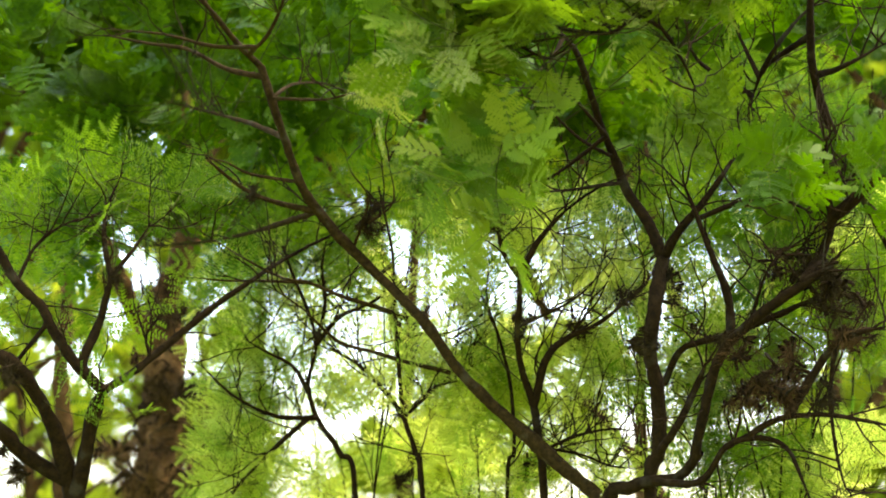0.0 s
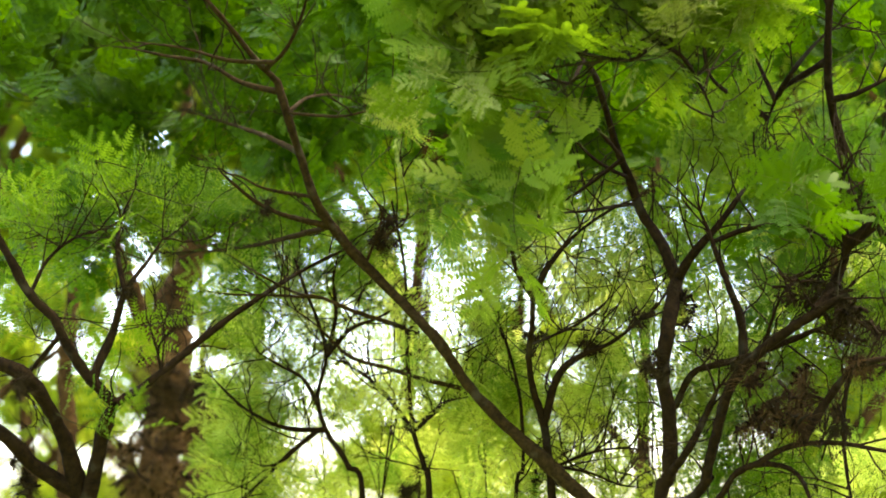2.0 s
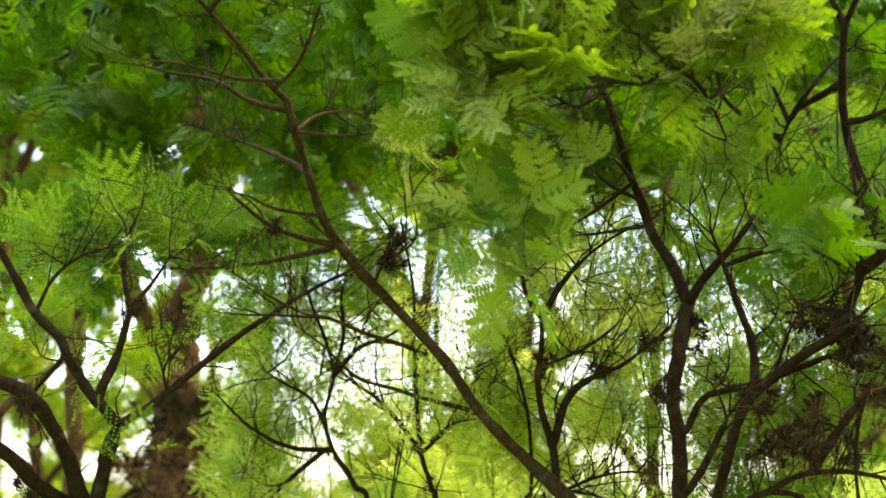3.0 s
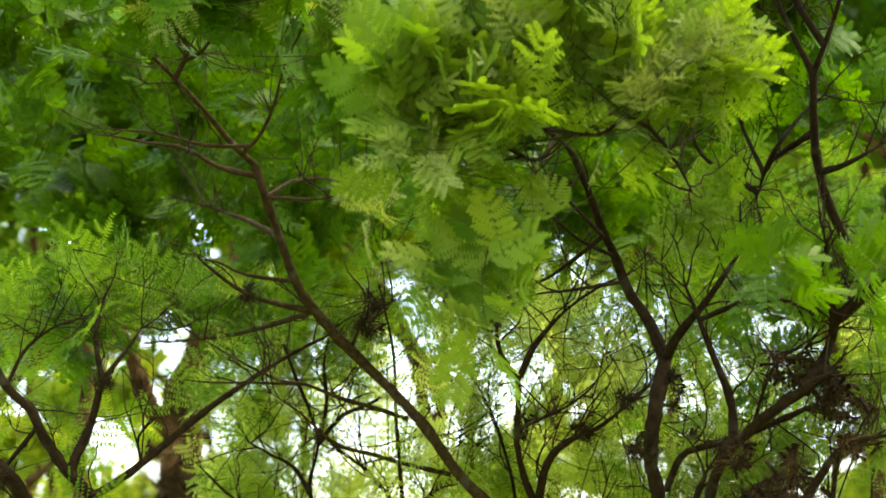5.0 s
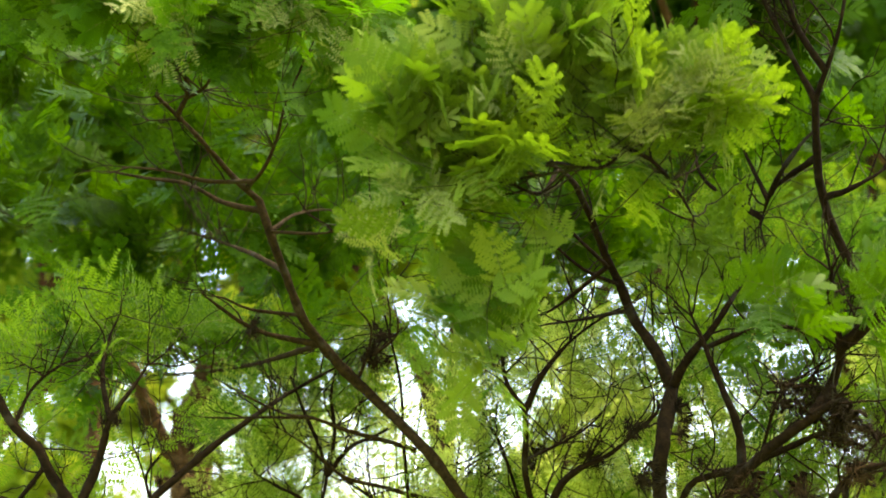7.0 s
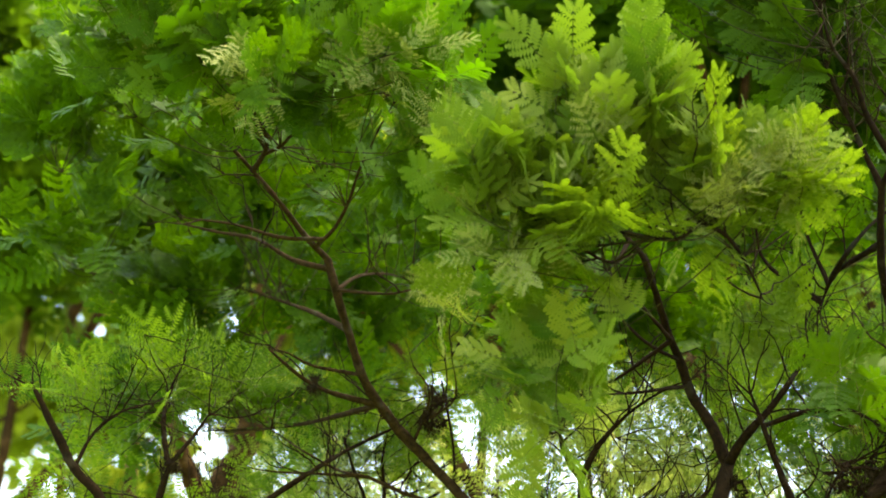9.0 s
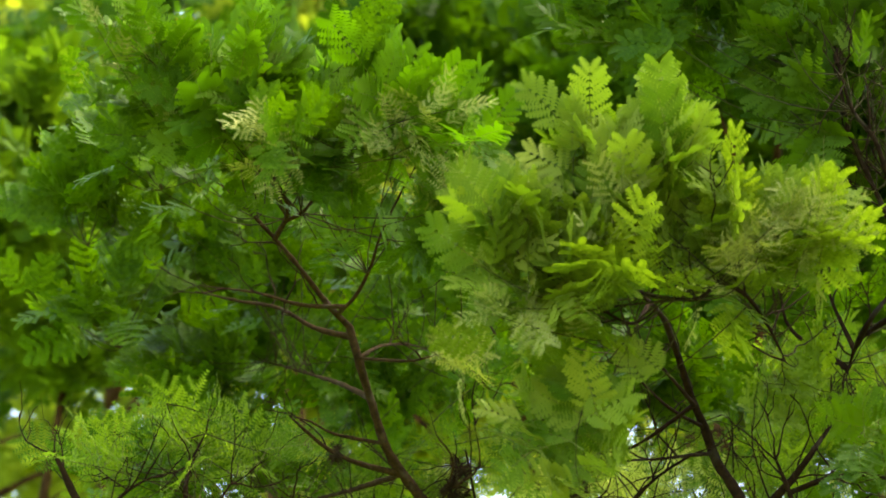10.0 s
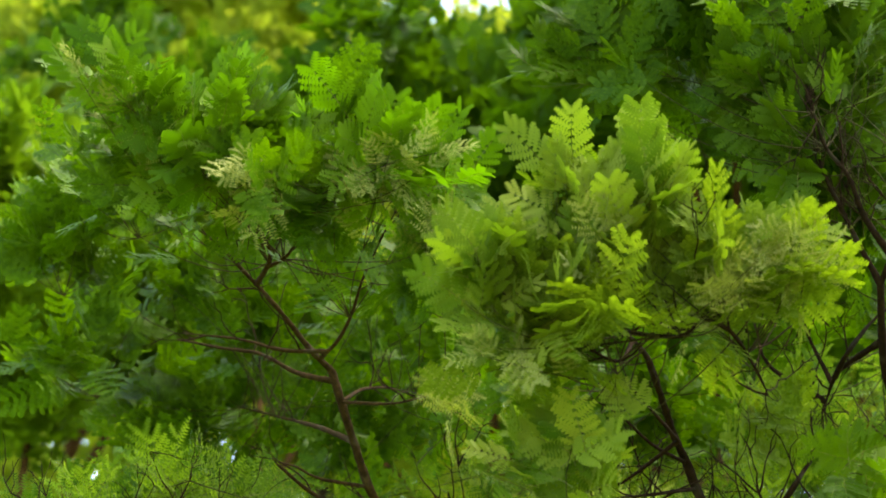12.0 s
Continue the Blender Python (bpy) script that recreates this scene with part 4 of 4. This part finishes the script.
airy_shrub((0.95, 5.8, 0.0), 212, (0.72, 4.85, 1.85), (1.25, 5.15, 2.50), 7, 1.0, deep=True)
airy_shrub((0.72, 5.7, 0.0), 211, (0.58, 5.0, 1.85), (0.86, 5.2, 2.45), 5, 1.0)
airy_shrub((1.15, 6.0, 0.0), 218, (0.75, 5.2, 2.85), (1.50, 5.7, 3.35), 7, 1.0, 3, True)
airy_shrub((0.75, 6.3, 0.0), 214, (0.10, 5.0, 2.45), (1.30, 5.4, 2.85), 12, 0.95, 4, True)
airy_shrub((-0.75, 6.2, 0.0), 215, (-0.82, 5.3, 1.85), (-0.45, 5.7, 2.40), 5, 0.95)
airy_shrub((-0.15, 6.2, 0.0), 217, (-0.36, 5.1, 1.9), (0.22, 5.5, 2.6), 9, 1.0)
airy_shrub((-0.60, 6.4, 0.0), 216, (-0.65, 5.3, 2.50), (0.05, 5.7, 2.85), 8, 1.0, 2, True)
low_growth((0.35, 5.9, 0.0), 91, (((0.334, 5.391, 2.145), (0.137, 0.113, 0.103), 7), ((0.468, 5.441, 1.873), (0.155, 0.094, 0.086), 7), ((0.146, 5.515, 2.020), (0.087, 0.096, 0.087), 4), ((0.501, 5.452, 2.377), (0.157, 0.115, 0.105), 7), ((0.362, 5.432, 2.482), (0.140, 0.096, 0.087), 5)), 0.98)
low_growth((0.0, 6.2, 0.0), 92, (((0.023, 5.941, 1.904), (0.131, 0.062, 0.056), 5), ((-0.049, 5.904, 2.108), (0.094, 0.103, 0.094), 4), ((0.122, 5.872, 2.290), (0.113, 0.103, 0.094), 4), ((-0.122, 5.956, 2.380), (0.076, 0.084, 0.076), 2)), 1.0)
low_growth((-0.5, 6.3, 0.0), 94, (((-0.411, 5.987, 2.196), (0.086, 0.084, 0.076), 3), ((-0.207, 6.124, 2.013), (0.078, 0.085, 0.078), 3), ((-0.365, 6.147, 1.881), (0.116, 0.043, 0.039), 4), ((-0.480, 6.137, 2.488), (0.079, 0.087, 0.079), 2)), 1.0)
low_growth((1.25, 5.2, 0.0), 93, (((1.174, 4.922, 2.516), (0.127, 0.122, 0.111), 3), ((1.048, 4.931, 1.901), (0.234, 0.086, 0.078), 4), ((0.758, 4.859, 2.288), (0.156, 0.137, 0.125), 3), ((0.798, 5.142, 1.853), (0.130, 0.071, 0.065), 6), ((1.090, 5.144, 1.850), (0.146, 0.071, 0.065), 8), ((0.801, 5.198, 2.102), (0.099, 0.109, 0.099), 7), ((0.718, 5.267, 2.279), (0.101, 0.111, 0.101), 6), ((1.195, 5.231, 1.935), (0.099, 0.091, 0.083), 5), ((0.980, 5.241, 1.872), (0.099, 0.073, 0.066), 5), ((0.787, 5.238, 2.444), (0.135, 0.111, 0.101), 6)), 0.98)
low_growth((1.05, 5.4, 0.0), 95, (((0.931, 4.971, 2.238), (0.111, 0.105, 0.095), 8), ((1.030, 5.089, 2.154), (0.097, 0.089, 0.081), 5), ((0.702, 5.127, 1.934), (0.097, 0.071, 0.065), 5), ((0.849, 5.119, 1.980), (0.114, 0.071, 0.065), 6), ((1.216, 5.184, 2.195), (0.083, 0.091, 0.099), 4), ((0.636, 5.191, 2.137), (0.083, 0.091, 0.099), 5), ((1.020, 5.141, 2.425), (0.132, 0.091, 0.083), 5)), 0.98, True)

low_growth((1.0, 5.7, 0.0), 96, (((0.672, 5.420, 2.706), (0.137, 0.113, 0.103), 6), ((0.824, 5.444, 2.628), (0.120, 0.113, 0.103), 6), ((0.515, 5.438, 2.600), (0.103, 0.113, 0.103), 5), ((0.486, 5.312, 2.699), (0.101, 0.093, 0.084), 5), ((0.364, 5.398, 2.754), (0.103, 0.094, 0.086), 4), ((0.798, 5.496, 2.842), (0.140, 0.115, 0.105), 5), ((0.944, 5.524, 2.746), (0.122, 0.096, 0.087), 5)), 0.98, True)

# ---- air plants on the limbs ----
for k, (at, r, dry) in enumerate((
    ((0.891, 4.311, 2.296), 0.10, False), ((0.843, 4.331, 2.335), 0.07, False), ((0.940, 4.297, 2.273), 0.08, False), ((0.797, 4.435, 2.096), 0.075, False), ((0.964, 4.323, 2.162), 0.06, False),
    ((0.560, 4.576, 2.336), 0.055, False), ((0.492, 4.607, 2.191), 0.05, False), ((0.449, 4.579, 2.307), 0.04, False), ((0.732, 4.284, 2.096), 0.07, True), ((0.783, 4.247, 2.023), 0.075, True),
    ((0.703, 4.301, 2.002), 0.06, True), ((0.887, 4.201, 1.997), 0.05, False), ((0.473, 4.472, 2.172), 0.04, False), ((0.637, 4.373, 2.164), 0.045, False), ((0.929, 4.174, 2.147), 0.05, True),
    ((-0.603, 5.712, 2.309), 0.055, False), ((-0.429, 5.763, 2.143), 0.035, False), ((-0.598, 5.766, 2.012), 0.05, False), ((-0.439, 5.723, 2.364), 0.045, False), ((-0.163, 5.636, 1.900), 0.045, False),
    ((-0.125, 5.622, 1.978), 0.042, False), ((-0.168, 5.601, 2.093), 0.03, False), ((0.032, 5.239, 2.412), 0.045, False), ((0.194, 5.008, 2.293), 0.05, False), ((-0.036, 5.580, 2.210), 0.04, False),
    ((0.387, 5.109, 2.299), 0.05, False), ((-0.237, 4.994, 2.632), 0.05, False), ((-0.225, 4.907, 2.556), 0.055, False), ((-0.551, 4.725, 2.624), 0.035, False), ((0.106, 4.621, 2.515), 0.05, False),
    ((-0.893, 4.629, 2.384), 0.035, False), ((-1.157, 4.698, 1.886), 0.06, False), ((-1.163, 4.570, 2.140), 0.05, False), ((0.238, 5.283, 1.901), 0.06, False), ((0.174, 5.490, 2.157), 0.03, False), ((-0.703, 5.703, 2.352), 0.035, False),
)):
    air_plant(at, r, 100 + k, "dry brown ball of curling air plant on a limb" if dry else "dark ball of thin curling air plant on a limb", dry)
for k, (at, r) in enumerate((((-1.285, 7.430, 2.172), 0.16), ((-1.169, 7.399, 2.345), 0.15), ((-1.316, 7.462, 1.998), 0.15), ((-1.150, 7.456, 2.032), 0.15), ((-1.179, 7.356, 2.696), 0.10), ((-1.238, 7.374, 2.485), 0.13), ((-1.390, 7.42, 2.110), 0.14), ((-1.100, 7.43, 1.88), 0.14))):
    air_plant(at, r, 150 + k, "tan mat of dry fibre hanging on a thick trunk" if k % 3 != 1 else "dark mossy mat of fibre hanging on a thick trunk", False, MAT if k % 3 != 1 else MOSS)


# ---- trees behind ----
def back_tree(x, y, height, spread, low, seed, leaf=LEAF_FAR_SHADED, tufts=52, size=2.2, each=5, label="leafy green tree in the shade behind the thicket", name="tree"):
    tree = Tree(name, (x, y, 0.0), label, seed, BARK_TRUNK, "tree", "trees behind the thicket")
    rng = tree.rng
    top = np.array([x + rng.uniform(-0.4, 0.4), y, height * 0.8])
    tree.limb([(x, y, -0.05), (x + rng.uniform(-0.2, 0.2), y, height * 0.3), top], 0.02 + height * 0.005, 0.02, "trunk", 8, step=0.09)
    for _ in range(5):
        s = rng.uniform(0.3, 0.85)
        a = rng.uniform(0, 2 * math.pi)
        base = np.array([x, y, 0]) * (1 - s) + top * s
        tree.limb([base, base + (math.cos(a) * spread * 0.35, math.sin(a) * spread * 0.35, 0.10 * height), base + (math.cos(a) * spread * 0.75, math.sin(a) * spread * 0.75, 0.16 * height)], 0.02 + 0.004 * height, 0.01, sides=6, step=0.09)
    for _ in range(tufts):
        d = rng.normal(0, 1, 3)
        d /= np.linalg.norm(d)
        d *= rng.uniform(0.3, 1.0) ** 0.5
        middle = np.array([x + d[0] * spread, y + d[1] * spread, low + (height - low) * (0.5 + 0.5 * d[2])])
        tree.spray(middle, np.array([0.45, 0.45, 0.28]) * spread / 2.2, 9, middle - (0, 0, 0.25), 0, size, each, 0.2, 0.8)
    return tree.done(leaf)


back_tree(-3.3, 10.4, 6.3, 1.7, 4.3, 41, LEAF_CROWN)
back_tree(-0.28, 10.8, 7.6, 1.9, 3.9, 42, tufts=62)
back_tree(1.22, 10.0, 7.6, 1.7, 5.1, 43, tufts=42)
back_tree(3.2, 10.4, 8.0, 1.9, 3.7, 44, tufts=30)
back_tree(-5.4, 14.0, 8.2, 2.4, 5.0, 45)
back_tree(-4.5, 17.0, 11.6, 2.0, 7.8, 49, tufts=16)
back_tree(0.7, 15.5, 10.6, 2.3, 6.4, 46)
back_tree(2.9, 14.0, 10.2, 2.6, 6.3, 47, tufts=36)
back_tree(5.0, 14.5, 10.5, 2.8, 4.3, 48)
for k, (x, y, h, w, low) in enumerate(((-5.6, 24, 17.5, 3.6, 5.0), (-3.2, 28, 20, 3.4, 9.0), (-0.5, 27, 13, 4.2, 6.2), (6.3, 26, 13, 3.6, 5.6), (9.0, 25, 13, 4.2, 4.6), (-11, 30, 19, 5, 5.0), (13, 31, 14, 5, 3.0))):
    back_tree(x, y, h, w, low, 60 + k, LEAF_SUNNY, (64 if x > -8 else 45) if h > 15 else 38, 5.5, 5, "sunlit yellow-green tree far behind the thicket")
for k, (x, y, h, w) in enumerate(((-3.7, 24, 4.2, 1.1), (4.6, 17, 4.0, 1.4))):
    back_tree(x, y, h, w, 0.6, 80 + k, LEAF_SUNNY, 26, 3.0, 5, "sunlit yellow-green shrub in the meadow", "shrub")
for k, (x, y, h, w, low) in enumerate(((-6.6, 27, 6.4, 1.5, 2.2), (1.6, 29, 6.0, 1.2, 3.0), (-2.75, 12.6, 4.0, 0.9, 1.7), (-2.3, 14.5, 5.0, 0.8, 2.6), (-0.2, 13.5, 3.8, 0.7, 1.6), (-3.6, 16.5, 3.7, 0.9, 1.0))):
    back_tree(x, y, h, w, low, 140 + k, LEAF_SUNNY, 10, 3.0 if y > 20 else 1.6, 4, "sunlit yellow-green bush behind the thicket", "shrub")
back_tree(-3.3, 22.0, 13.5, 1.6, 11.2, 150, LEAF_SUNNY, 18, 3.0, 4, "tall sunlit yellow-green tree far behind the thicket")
# unseen trees beside and behind the open side, added to block sun and skylight
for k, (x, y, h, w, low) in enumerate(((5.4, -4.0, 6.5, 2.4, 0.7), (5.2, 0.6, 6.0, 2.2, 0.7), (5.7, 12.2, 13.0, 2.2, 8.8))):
    back_tree(x, y, h, w, low, 120 + k, LEAF_FAR_SHADED, 24 if low < 1 else 28, 4.0, 5)
